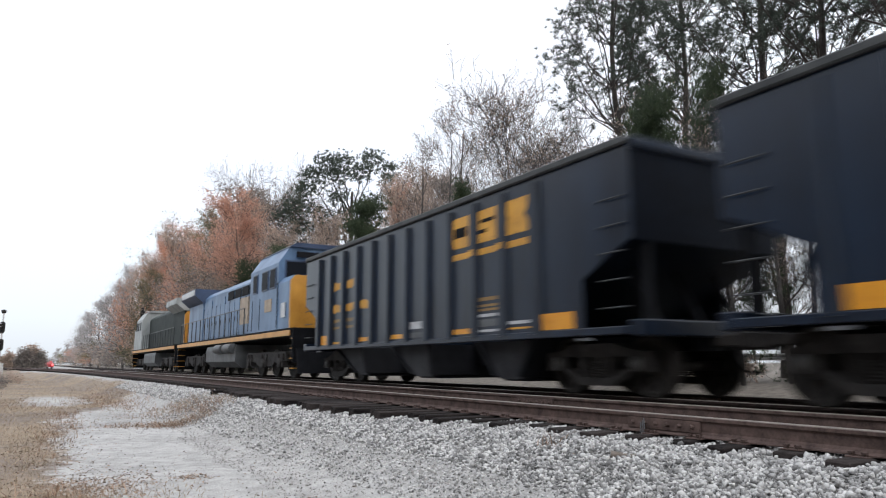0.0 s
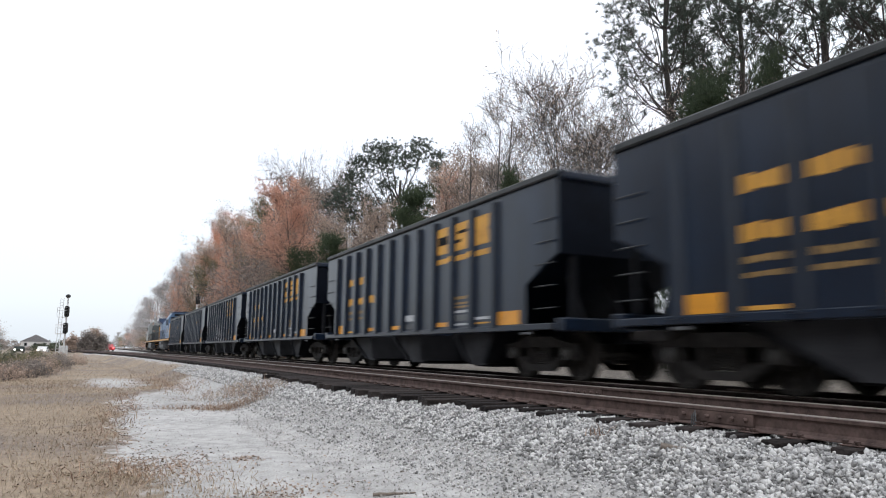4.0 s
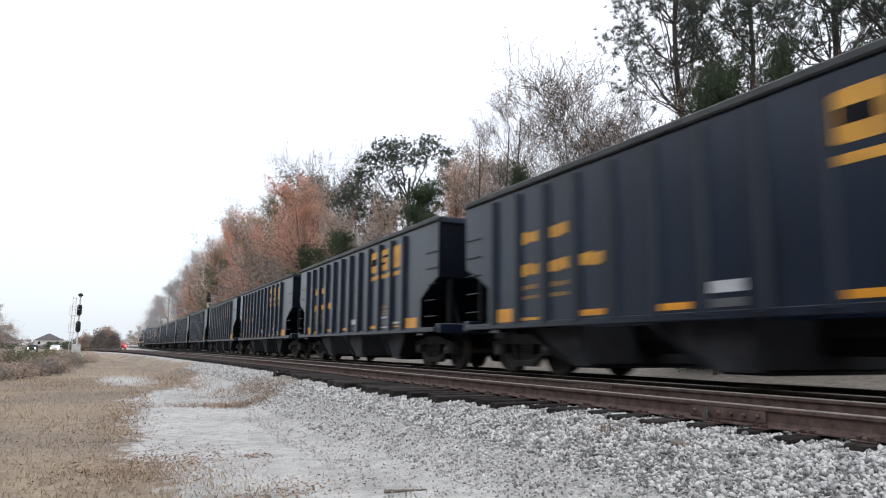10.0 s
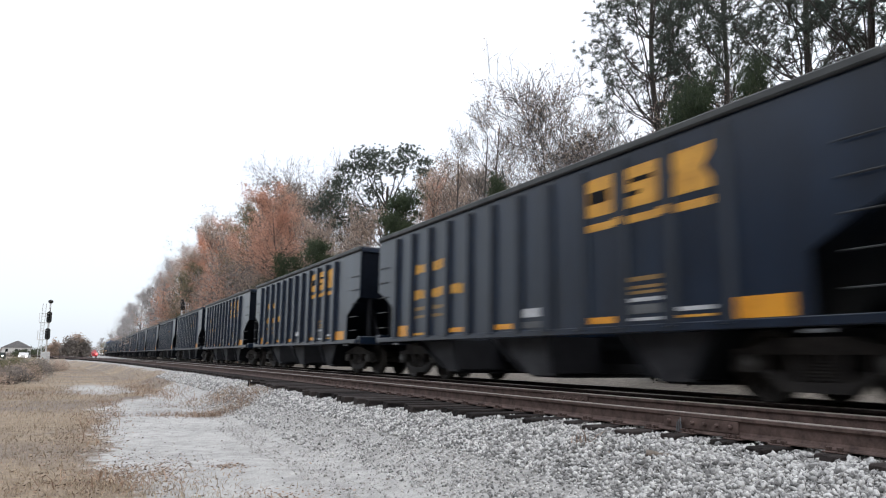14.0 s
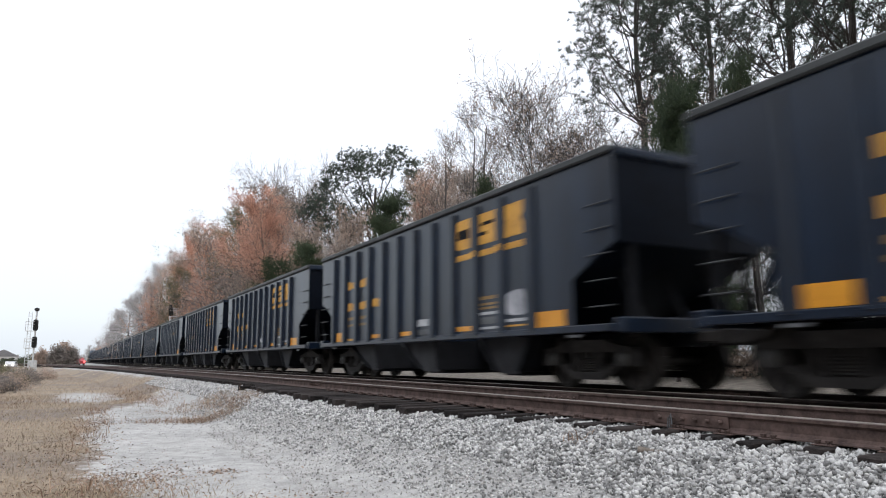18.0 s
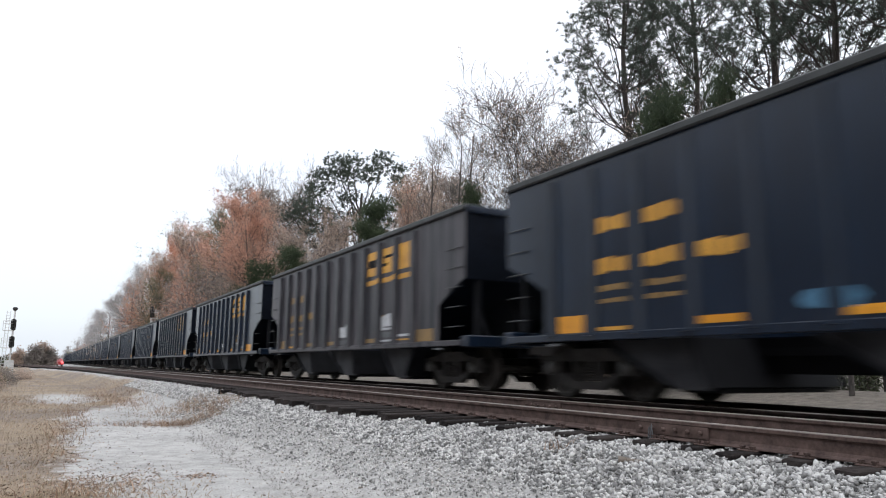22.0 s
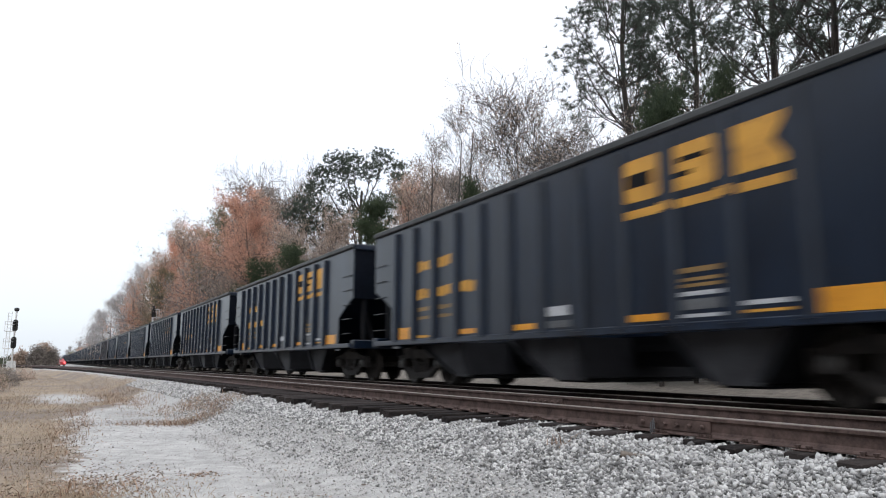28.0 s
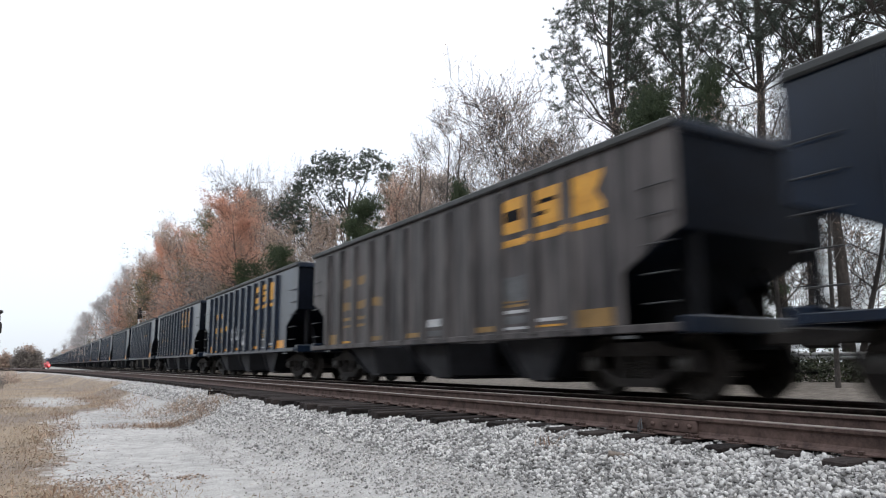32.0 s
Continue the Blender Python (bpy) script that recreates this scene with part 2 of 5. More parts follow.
def ground_material():
    """Sand, dry grass, ballast bed: one sheet, told apart by where each lies beside the track."""
    m = bpy.data.materials.new("track_side_ground")
    m.use_nodes = True
    n, l = m.node_tree.nodes, m.node_tree.links
    bsdf = n["Principled BSDF"]
    bsdf.inputs["Roughness"].default_value = 0.9
    tc = n.new("ShaderNodeTexCoord")
    sx = n.new("ShaderNodeSeparateXYZ")
    l.new(tc.outputs["Object"], sx.inputs[0])

    def noise_tex(scale, detail=4):
        t = n.new("ShaderNodeTexNoise")
        t.inputs["Scale"].default_value, t.inputs["Detail"].default_value = scale, detail
        l.new(tc.outputs["Object"], t.inputs["Vector"])
        return t.outputs[0]

    def math_node(op, a, b=None):
        k = n.new("ShaderNodeMath")
        k.operation = op
        for i, v in enumerate((a, b)):
            if v is None:
                continue
            if isinstance(v, (int, float)):
                k.inputs[i].default_value = v
            else:
                l.new(v, k.inputs[i])
        return k.outputs[0]

    def colours(fac, a, b, lo=0.35, hi=0.65):
        r = n.new("ShaderNodeValToRGB")
        r.color_ramp.elements[0].position, r.color_ramp.elements[0].color = lo, (*a, 1)
        r.color_ramp.elements[1].position, r.color_ramp.elements[1].color = hi, (*b, 1)
        l.new(fac, r.inputs[0])
        return r.outputs[0]

    def mixed(fac, a, b):
        k = n.new("ShaderNodeMix")
        k.data_type = "RGBA"
        l.new(fac, k.inputs[0])
        l.new(a, k.inputs[6])
        l.new(b, k.inputs[7])
        return k.outputs[2]

    def step(v, lo, hi):
        k = n.new("ShaderNodeMapRange")
        k.inputs["From Min"].default_value, k.inputs["From Max"].default_value = lo, hi
        l.new(v, k.inputs["Value"])
        return k.outputs[0]

    fine, mid, big = noise_tex(45, 5), noise_tex(5, 5), noise_tex(0.7, 4)
    sand = colours(math_node("ADD", math_node("MULTIPLY", fine, 0.35), math_node("ADD", math_node("MULTIPLY", mid, 0.35), math_node("MULTIPLY", big, 0.35))), (0.235, 0.229, 0.220), (0.475, 0.468, 0.456), 0.40, 0.64)
    grass = colours(math_node("ADD", math_node("MULTIPLY", fine, 0.5), math_node("MULTIPLY", mid, 0.5)), (0.15, 0.115, 0.08), (0.36, 0.28, 0.20), 0.3, 0.7)
    dull = colours(math_node("ADD", math_node("MULTIPLY", fine, 0.5), math_node("MULTIPLY", mid, 0.5)), (0.105, 0.085, 0.072), (0.25, 0.205, 0.17), 0.3, 0.7)
    grass = mixed(step(noise_tex(0.33, 5), 0.44, 0.60), grass, dull)
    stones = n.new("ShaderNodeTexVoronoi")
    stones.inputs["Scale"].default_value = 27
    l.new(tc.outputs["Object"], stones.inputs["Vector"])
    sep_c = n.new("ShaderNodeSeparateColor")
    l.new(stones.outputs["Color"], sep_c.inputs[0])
    # A little darker than the loose stones: shade in their gaps, put in colour.
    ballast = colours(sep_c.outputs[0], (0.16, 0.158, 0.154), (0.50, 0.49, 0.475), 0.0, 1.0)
    far_soil = colours(math_node("ADD", math_node("MULTIPLY", fine, 0.5), math_node("MULTIPLY", mid, 0.5)), (0.08, 0.070, 0.058), (0.235, 0.205, 0.175), 0.34, 0.64)
    wob = math_node("MULTIPLY", math_node("SUBTRACT", mid, 0.5), 1.3)
    wob2 = math_node("MULTIPLY", math_node("SUBTRACT", big, 0.5), 1.5)
    xw = math_node("ADD", sx.outputs[0], math_node("ADD", wob, wob2))
    # the dry grass closes in on the track beyond about twenty metres
    edge = math_node("ADD", math_node("MULTIPLY", step(sx.outputs[1], 19.5, 32.0), 3.75), 0.45)
    bend = math_node("MAXIMUM", math_node("SUBTRACT", math_node("MINIMUM", sx.outputs[1], 110.0), 10.0), 0.0)
    bend = math_node("MULTIPLY", math_node("MULTIPLY", bend, bend), 0.0006)
    edge = math_node("SUBTRACT", edge, bend)
    is_grass = step(math_node("SUBTRACT", edge, xw), -0.15, 0.15)
    # a bare sandy patch in the grass
    dx, dy = math_node("SUBTRACT", sx.outputs[0], 0.7), math_node("MULTIPLY", math_node("SUBTRACT", sx.outputs[1], 30.5), 0.30)
    rr = math_node("SQRT", math_node("ADD", math_node("MULTIPLY", dx, dx), math_node("MULTIPLY", dy, dy)))
    patch = step(math_node("ADD", rr, math_node("MULTIPLY", math_node("ADD", wob, math_node("MULTIPLY", wob2, 0.6)), 2.0)), 1.6, 0.7)
    is_grass = math_node("MULTIPLY", is_grass, math_node("SUBTRACT", 1.0, patch))
    col = mixed(is_grass, sand, grass)
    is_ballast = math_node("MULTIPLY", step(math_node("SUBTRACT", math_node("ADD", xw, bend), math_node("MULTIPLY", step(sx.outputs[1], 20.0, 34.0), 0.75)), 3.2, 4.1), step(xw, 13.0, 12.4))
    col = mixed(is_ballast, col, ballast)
    col = mixed(step(xw, 12.7, 13.7), col, far_soil)
    l.new(col, bsdf.inputs["Base Color"])
    hgt = math_node("ADD", math_node("MULTIPLY", is_ballast, math_node("MULTIPLY", stones.outputs["Distance"], -1.2)), math_node("MULTIPLY", fine, 0.4))
    b = n.new("ShaderNodeBump")
    b.inputs["Strength"].default_value, b.inputs["Distance"].default_value = 0.6, 0.04
    l.new(hgt, b.inputs["Height"])
    l.new(b.outputs[0], bsdf.inputs["Normal"])
    return m


# ---- mesh building ----
class Shape:
    """Collects vertices and faces; boxes, extrusions, tubes and turned forms."""

    def __init__(self):
        self.v, self.f = [], []

    def add(self, verts, faces):
        o = len(self.v)
        self.v += [tuple(p) for p in verts]
        self.f += [tuple(i + o for i in q) for q in faces]
        return self

    def box(self, x0, x1, y0, y1, z0, z1, bevel=0.0):
        if not bevel:
            return self.add([(x0, y0, z0), (x1, y0, z0), (x1, y1, z0), (x0, y1, z0), (x0, y0, z1), (x1, y0, z1), (x1, y1, z1), (x0, y1, z1)],
                            [(0, 3, 2, 1), (4, 5, 6, 7), (0, 1, 5, 4), (1, 2, 6, 5), (2, 3, 7, 6), (3, 0, 4, 7)])
        b = bevel
        ring = [(x0 + b, y0), (x1 - b, y0), (x1, y0 + b), (x1, y1 - b), (x1 - b, y1), (x0 + b, y1), (x0, y1 - b), (x0, y0 + b)]
        cx, cy = (x0 + x1) / 2, (y0 + y1) / 2
        kx, ky = (x1 - x0 - 2 * b) / (x1 - x0), (y1 - y0 - 2 * b) / (y1 - y0)
        inner = [(cx + (x - cx) * kx, cy + (y - cy) * ky) for x, y in ring]
        levels = [(inner, z0), (ring, z0 + b), (ring, z1 - b), (inner, z1)]
        verts = [(x, y, z) for r, z in levels for x, y in r]
        faces = [tuple(range(7, -1, -1)), tuple(range(24, 32))]
        for k in range(3):
            faces += [(k * 8 + i, k * 8 + (i + 1) % 8, k * 8 + 8 + (i + 1) % 8, k * 8 + 8 + i) for i in range(8)]
        return self.add(verts, faces)

    def extrude(self, pts, a, b, axis="x"):
        """A flat outline drawn out from a to b along an axis; pts are the two other coordinates."""
        n = len(pts)
        put = {"x": lambda p, d: (d, p[0], p[1]), "y": lambda p, d: (p[0], d, p[1]), "z": lambda p, d: (p[0], p[1], d)}[axis]
        verts = [put(p, a) for p in pts] + [put(p, b) for p in pts]
        faces = [tuple(range(n - 1, -1, -1)), tuple(range(n, 2 * n))]
        faces += [(i, (i + 1) % n, n + (i + 1) % n, n + i) for i in range(n)]
        return self.add(verts, faces)

    def tube(self, p0, p1, r0, r1, sides=6, caps=True):
        p0, p1 = Vector(p0), Vector(p1)
        d = (p1 - p0).normalized()
        u = d.orthogonal().normalized()
        w = d.cross(u)
        verts = []
        for p, r in ((p0, r0), (p1, r1)):
            for i in range(sides):
                a = 2 * math.pi * i / sides
                verts.append(p + (u * math.cos(a) + w * math.sin(a)) * r)
        faces = [(i, (i + 1) % sides, sides + (i + 1) % sides, sides + i) for i in range(sides)]
        if caps:
            faces += [tuple(range(sides - 1, -1, -1)), tuple(range(sides, 2 * sides))]
        return self.add(verts, faces)

    def turned(self, profile, sides=20, axis="x", at=(0, 0, 0)):
        """A turned form: profile of (place along the axis, radius)."""
        verts, faces, n = [], [], len(profile)
        for d, r in profile:
            for i in range(sides):
                a = 2 * math.pi * i / sides
                c, s = math.cos(a) * r, math.sin(a) * r
                p = {"x": (d, c, s), "y": (c, d, s), "z": (c, s, d)}[axis]
                verts.append((p[0] + at[0], p[1] + at[1], p[2] + at[2]))
        for k in range(n - 1):
            faces += [(k * sides + i, k * sides + (i + 1) % sides, (k + 1) * sides + (i + 1) % sides, (k + 1) * sides + i) for i in range(sides)]
        faces += [tuple(range(sides - 1, -1, -1)), tuple(range((n - 1) * sides, n * sides))]
        return self.add(verts, faces)

    def mesh(self, name, material, smooth=False):
        me = bpy.data.meshes.new(name)
        me.from_pydata(self.v, [], self.f)
        me.materials.append(material)
        if smooth:
            me.shade_smooth()
        me.update()
        return me


def solid(me):
    bm = bmesh.new()
    bm.from_mesh(me)
    bmesh.ops.recalc_face_normals(bm, faces=bm.faces)
    bm.to_mesh(me)
    bm.free()
    return me


def part(name, shape, material, parent, label="", at=None, smooth=False):
    me = shape if isinstance(shape, bpy.types.Mesh) else solid(shape.mesh(name, material, smooth))
    ob = new(name, me)
    ob.parent = parent
    if at is not None:
        ob.matrix_basis = at if isinstance(at, Matrix) else pose(*at)
    if label:
        ob["label"] = label
    return ob


def thing(name, label, category, group="", kind="", at=None, data=None):
    ob = new(name, data)
    if at is not None:
        ob.matrix_basis = at if isinstance(at, Matrix) else pose(*at)
    return tagged(ob, label, category, group, kind)


def from_arrays(name, verts, faces, material):
    """A mesh from numpy arrays; all faces have the same number of corners."""
    me = bpy.data.meshes.new(name)
    k = faces.shape[1]
    me.vertices.add(len(verts))
    me.vertices.foreach_set("co", np.ascontiguousarray(verts, np.float32).ravel())
    me.loops.add(faces.size)
    me.loops.foreach_set("vertex_index", np.ascontiguousarray(faces, np.int32).ravel())
    me.polygons.add(len(faces))
    me.polygons.foreach_set("loop_start", np.arange(0, faces.size, k, dtype=np.int32))
    me.materials.append(material)
    me.update(calc_edges=True)
    return me


# ---- ground, track and ballast ----
NEAR_RAILS, TRAIN_RAILS = (5.45, 6.885), (7.8825, 9.3175)


def smooth(a, b, x):
    t = min(1.0, max(0.0, (x - a) / (b - a)))
    return t * t * (3 - 2 * t)


def bend(y):
    """How far the near track has curved away to the left of its straight line."""
    k = max(0.0, min(y, 110.0) - 10.0)
    return 0.0006 * k * k + max(0.0, y - 110.0) * 0.12


def tie_end(y):
    return 5.08 - 0.80 * smooth(3.5, 12.5, y) - bend(y)


def grass_edge(y):
    return 0.45 + 3.7 * smooth(19.5, 32.0, y) - bend(y)


def ground_z(x, y):
    z = -0.85 + 0.05 * noise.noise((x * 0.5, y * 0.5, 3.0)) + 0.02 * noise.noise((x * 2.1, y * 2.1, 7.0))
    z -= 0.10 * smooth(-4, -18, x)
    rise = smooth(min(2.7, tie_end(y) - 1.6), tie_end(y) + 0.15, x)
    z = z * (1 - rise) + (-0.245 - 0.075 * smooth(6.0, 11.0, y) * (1 - smooth(4.7, 5.9, x))) * rise
    z += rise * 0.012 * noise.noise((x * 3, y * 3, 1.0))
    if x > 10.2:
        k = smooth(10.2, 11.9, x)
        z = z * (1 - k) + (-0.42 + 0.42 * smooth(12.2, 16.5, x) + 0.06 * noise.noise((x * 0.4, y * 0.4, 9.0))) * k
    return z


def build_ground():
    far = [35, 50, 75, 120, 200, 400, 800, 1600, 3000]
    xs = np.concatenate([[-v for v in reversed(far)], np.arange(-26, 26.1, 0.22), far])
    ys = np.concatenate([[-v for v in reversed(far)], np.arange(-26, 60, 0.45), [62, 66, 70, 75, 80, 90, 100, 120, 150, 200, 300, 450, 800, 1600, 3000]])
    verts = np.array([(x, y, ground_z(x, y)) for y in ys for x in xs])
    nx, ny = len(xs), len(ys)
    i = np.arange(nx - 1)[None, :] + nx * np.arange(ny - 1)[:, None]
    faces = np.stack([i, i + 1, i + 1 + nx, i + nx], -1).reshape(-1, 4)
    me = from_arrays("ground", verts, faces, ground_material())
    me.shade_smooth()
    return thing("ground", "sandy track side ground with dry grass and pale ballast", "ground", kind="structure", data=me)


ground = build_ground()


def rail_profile(x, head_only=False):
    if head_only:
        return [(x - 0.034, -0.012), (x + 0.034, -0.012), (x + 0.036, -0.004), (x + 0.028, 0.002), (x - 0.028, 0.002), (x - 0.036, -0.004)]
    half = [(0.076, -0.186), (0.076, -0.176), (0.030, -0.160), (0.010, -0.135), (0.009, -0.060), (0.018, -0.045), (0.036, -0.036), (0.0365, -0.010), (0.030, -0.003)]
    return [(x + a, z) for a, z in half] + [(x - a, z) for a, z in reversed(half)]


track = thing("track_bed", "two close tracks on creosoted ties in pale ballast", "railway track", kind="structure")
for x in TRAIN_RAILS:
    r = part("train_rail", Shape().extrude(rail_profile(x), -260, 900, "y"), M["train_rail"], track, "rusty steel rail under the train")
    part("railhead", Shape().extrude(rail_profile(x, True), -260, 900, "y"), M["railhead"], r, "worn rail running surface")


def curved_rail(x, head_only):
    """A rail that runs straight past the eye and then bends away to the left."""
    s, ys = Shape(), [-260.0] + [8.0 + 3.0 * k for k in range(35)] + [140.0, 260.0]
    prof = rail_profile(x - 6.1675, head_only)
    n = len(prof)
    for y in ys:
        slope = 2 * 0.0006 * max(0.0, min(y, 110.0) - 10.0)
        d = math.hypot(1, slope)
        s.v += [(6.1675 - bend(y) + u / d, y + u * slope / d, z) for u, z in prof]
    for k in range(len(ys) - 1):
        s.f += [(k * n + i, k * n + (i + 1) % n, (k + 1) * n + (i + 1) % n, (k + 1) * n + i) for i in range(n)]
    return s


for x in NEAR_RAILS:
    r = part("near_rail", curved_rail(x, False), M["rail"], track, "rusty steel rail curving away")
    part("railhead", curved_rail(x, True), M["railhead"], r, "worn rail running surface")

# bolted joints and bond wires
for x, y in ((5.45, 5.05), (5.45, 16.9), (6.885, 9.0), (9.3175, 7.9)):
    j = Shape().extrude([(x - 0.040, -0.15), (x - 0.022, -0.14), (x - 0.022, -0.05), (x - 0.040, -0.042)], y - 0.46, y + 0.46, "y")
    for k in range(6):
        j.turned([(x - 0.075, 0.012), (x - 0.06, 0.022), (x - 0.038, 0.022)], 6, "x", (0, y - 0.38 + 0.152 * k, -0.095))
    part("joint_bar", j, M["rail"], track, "bolted joint bar on the rail web")
wire = Shape()
for k in range(3):
    wire.tube((5.36, 5.23 + 0.03 * k, -0.19), (5.37, 5.25 + 0.02 * k, -0.05 - 0.02 * k), 0.008, 0.006, 6)
part("bond_wire", wire, M["dimwhite"], track, "pale bond wire bent up at the joint")

plate_shape = Shape().box(-0.09, 0.17, -0.09, 0.09, 0, 0.012, 0.004)
for sx, sy in ((-0.06, -0.05), (-0.06, 0.05), (0.10, 0.05), (0.10, -0.05)):
    plate_shape.box(sx - 0.012, sx + 0.012, sy - 0.012, sy + 0.012, 0.01, 0.035)
    plate_shape.box(sx - 0.018, sx + 0.022, sy - 0.018, sy + 0.018, 0.03, 0.045)
plate_mesh = solid(plate_shape.mesh("tie_plate", M["rail"]))


def tie_shape(x0, x1, seed):
    rnd = random.Random(seed)
    s = Shape().box(x0, x1, -0.10, 0.10, -0.17, 0.0, 0.012)
    s.v = [(x + rnd.uniform(-0.008, 0.008), y + rnd.uniform(-0.006, 0.006), z + rnd.uniform(-0.005, 0.004)) for x, y, z in s.v]
    return s


rnd = random.Random(4)
tie_meshes = {}
y = -8.0
TIE_Y = []
while y < 62:
    TIE_Y.append(y)
    if y < 20:      # long switch ties under both tracks
        start = round((tie_end(y) + rnd.uniform(-0.08, 0.20)) * 12.5) / 12.5
        if start not in tie_meshes:
            tie_meshes[start] = solid(tie_shape(start, 10.25, len(tie_meshes)).mesh("tie", M["tie"]))
        part("tie", tie_meshes[start], None, track, at=pose(0, y, -0.198, 0, 0, rnd.uniform(-0.5, 0.5)))
    else:
        for centre, turn in ((TRACK, 0.0), (6.1675 - bend(y), math.degrees(math.atan(2 * 0.0006 * (y - 10))))):
            if "short" not in tie_meshes:
                tie_meshes["short"] = solid(tie_shape(-1.3, 1.3, 99).mesh("tie", M["tie"]))
            part("tie", tie_meshes["short"], None, track, at=pose(centre + rnd.uniform(-0.05, 0.05), y, -0.198, 0, 0, turn + rnd.uniform(-0.5, 0.5)))
    if y < 16:
        for x in NEAR_RAILS + (TRAIN_RAILS[0],):
            part("tie_plate", plate_mesh, None, track, at=pose(x - 0.04 - (bend(y) if x < 7.2 else 0), y, -0.198))
    y += 0.51 + rnd.uniform(-0.035, 0.035)
rest = Shape()
while y < 420:
    rest.box(7.3, 9.9, y - 0.115, y + 0.115, -0.37, -0.2)
    if y < 200:
        rest.box(4.87 - bend(y), 7.47 - bend(y), y - 0.115, y + 0.115, -0.375, -0.2)
    y += 0.52
tagged(part("far_ties", rest, M["tie"], track, "rows of dark ties far along the track"), kind="stuff")

TIE_LINE = np.array(TIE_Y)
PHI = (1 + 5 ** 0.5) / 2
ICO = np.array([(-1, PHI, 0), (1, PHI, 0), (-1, -PHI, 0), (1, -PHI, 0), (0, -1, PHI), (0, 1, PHI), (0, -1, -PHI), (0, 1, -PHI), (PHI, 0, -1), (PHI, 0, 1), (-PHI, 0, -1), (-PHI, 0, 1)]) / 1.9
ICO_F = np.array([(0, 11, 5), (0, 5, 1), (0, 1, 7), (0, 7, 10), (0, 10, 11), (1, 5, 9), (5, 11, 4), (11, 10, 2), (10, 7, 6), (7, 1, 8), (3, 9, 4), (3, 4, 2), (3, 2, 6), (3, 6, 8), (3, 8, 9), (4, 9, 5), (2, 4, 11), (6, 2, 10), (8, 6, 7), (9, 8, 1)])


def turns(rng, n):
    q = rng.normal(size=(n, 4))
    q /= np.linalg.norm(q, axis=1)[:, None]
    w, x, y, z = q.T
    return np.stack([np.stack([1 - 2 * (y * y + z * z), 2 * (x * y - z * w), 2 * (x * z + y * w)], -1),
                     np.stack([2 * (x * y + z * w), 1 - 2 * (x * x + z * z), 2 * (y * z - x * w)], -1),
                     np.stack([2 * (x * z - y * w), 2 * (y * z + x * w), 1 - 2 * (x * x + y * y)], -1)], 1)


def stones(name, seed, areas, material, label, category):
    """Loose crushed stones, each of its own shape. areas: x0, x1, y0, y1, count, smallest, largest radius."""
    rng = np.random.default_rng(seed)
    place, size = [], []
    for x0, x1, y0, y1, count, a, b in areas:
        xs, ys = rng.uniform(x0, x1, count), y0 + (y1 - y0) * rng.uniform(0, 1, count)
        rs = rng.uniform(a, b, count)
        for x, y, r in zip(xs, ys, rs):
            if x < 5.65:
                x -= bend(y)
            k = int(np.searchsorted(TIE_LINE, y))
            if tie_end(y) - 0.06 < x < 10.3 and y < 21 and min(abs(TIE_LINE[min(k, len(TIE_LINE) - 1)] - y), abs(TIE_LINE[k - 1] - y)) < 0.125 + 0.4 * r and rng.random() > 0.06:
                continue
            place.append((x, y, ground_z(x, y) + r * 0.25 + (0.015 if rng.random() < 0.3 else 0)))
            size.append(r)
    place, size = np.array(place), np.array(size)
    n = len(place)
    body = ICO[None] * rng.uniform(0.45, 1.35, (n, 12, 1)) * rng.uniform(0.45, 1.45, (n, 1, 3))
    body = np.einsum("nij,nkj->nki", turns(rng, n), body) * size[:, None, None] + place[:, None]
    faces = (ICO_F[None] + 12 * np.arange(n)[:, None, None]).reshape(-1, 3)
    return thing(name, label, category, kind="stuff", data=from_arrays(name, body.reshape(-1, 3), faces, material))


stones("ballast", 5, [(3.9, 5.6, 2.2, 7.5, 15500, 0.011, 0.026), (3.8, 5.2, 7.5, 13, 14500, 0.011, 0.026), (3.7, 4.8, 13, 20, 9500, 0.014, 0.028), (3.6, 4.7, 20, 36, 8000, 0.019, 0.032), (3.1, 4.1, 2.2, 9, 3600, 0.007, 0.019), (3.0, 4.0, 9, 20, 3600, 0.009, 0.021),
                      (5.6, 10.3, 2.2, 14, 8500, 0.016, 0.030), (3.6, 7.4, 14, 34, 7000, 0.02, 0.032), (10.2, 12.7, 2.5, 14, 3600, 0.018, 0.036), (10.2, 12.7, 14, 40, 2600, 0.025, 0.04)],
       M["stone"], "pale grey crushed stone ballast beside the ties", "ballast")
stones("pebbles", 6, [(0.4, 3.4, 3, 20, 2600, 0.003, 0.010), (2.3, 3.8, 3, 14, 5200, 0.004, 0.013), (2.6, 3.8, 14, 22, 2200, 0.006, 0.014)], M["pebble"], "small pebbles strewn over the sandy path", "pebbles")


def clumps(rng, centres):
    """Points in loose patches. centres: x, y, spread x, spread y, count."""
    out = [np.column_stack([rng.normal(x, sx, c), rng.normal(y, sy, c)]) for x, y, sx, sy, c in centres]
    return np.vstack(out)


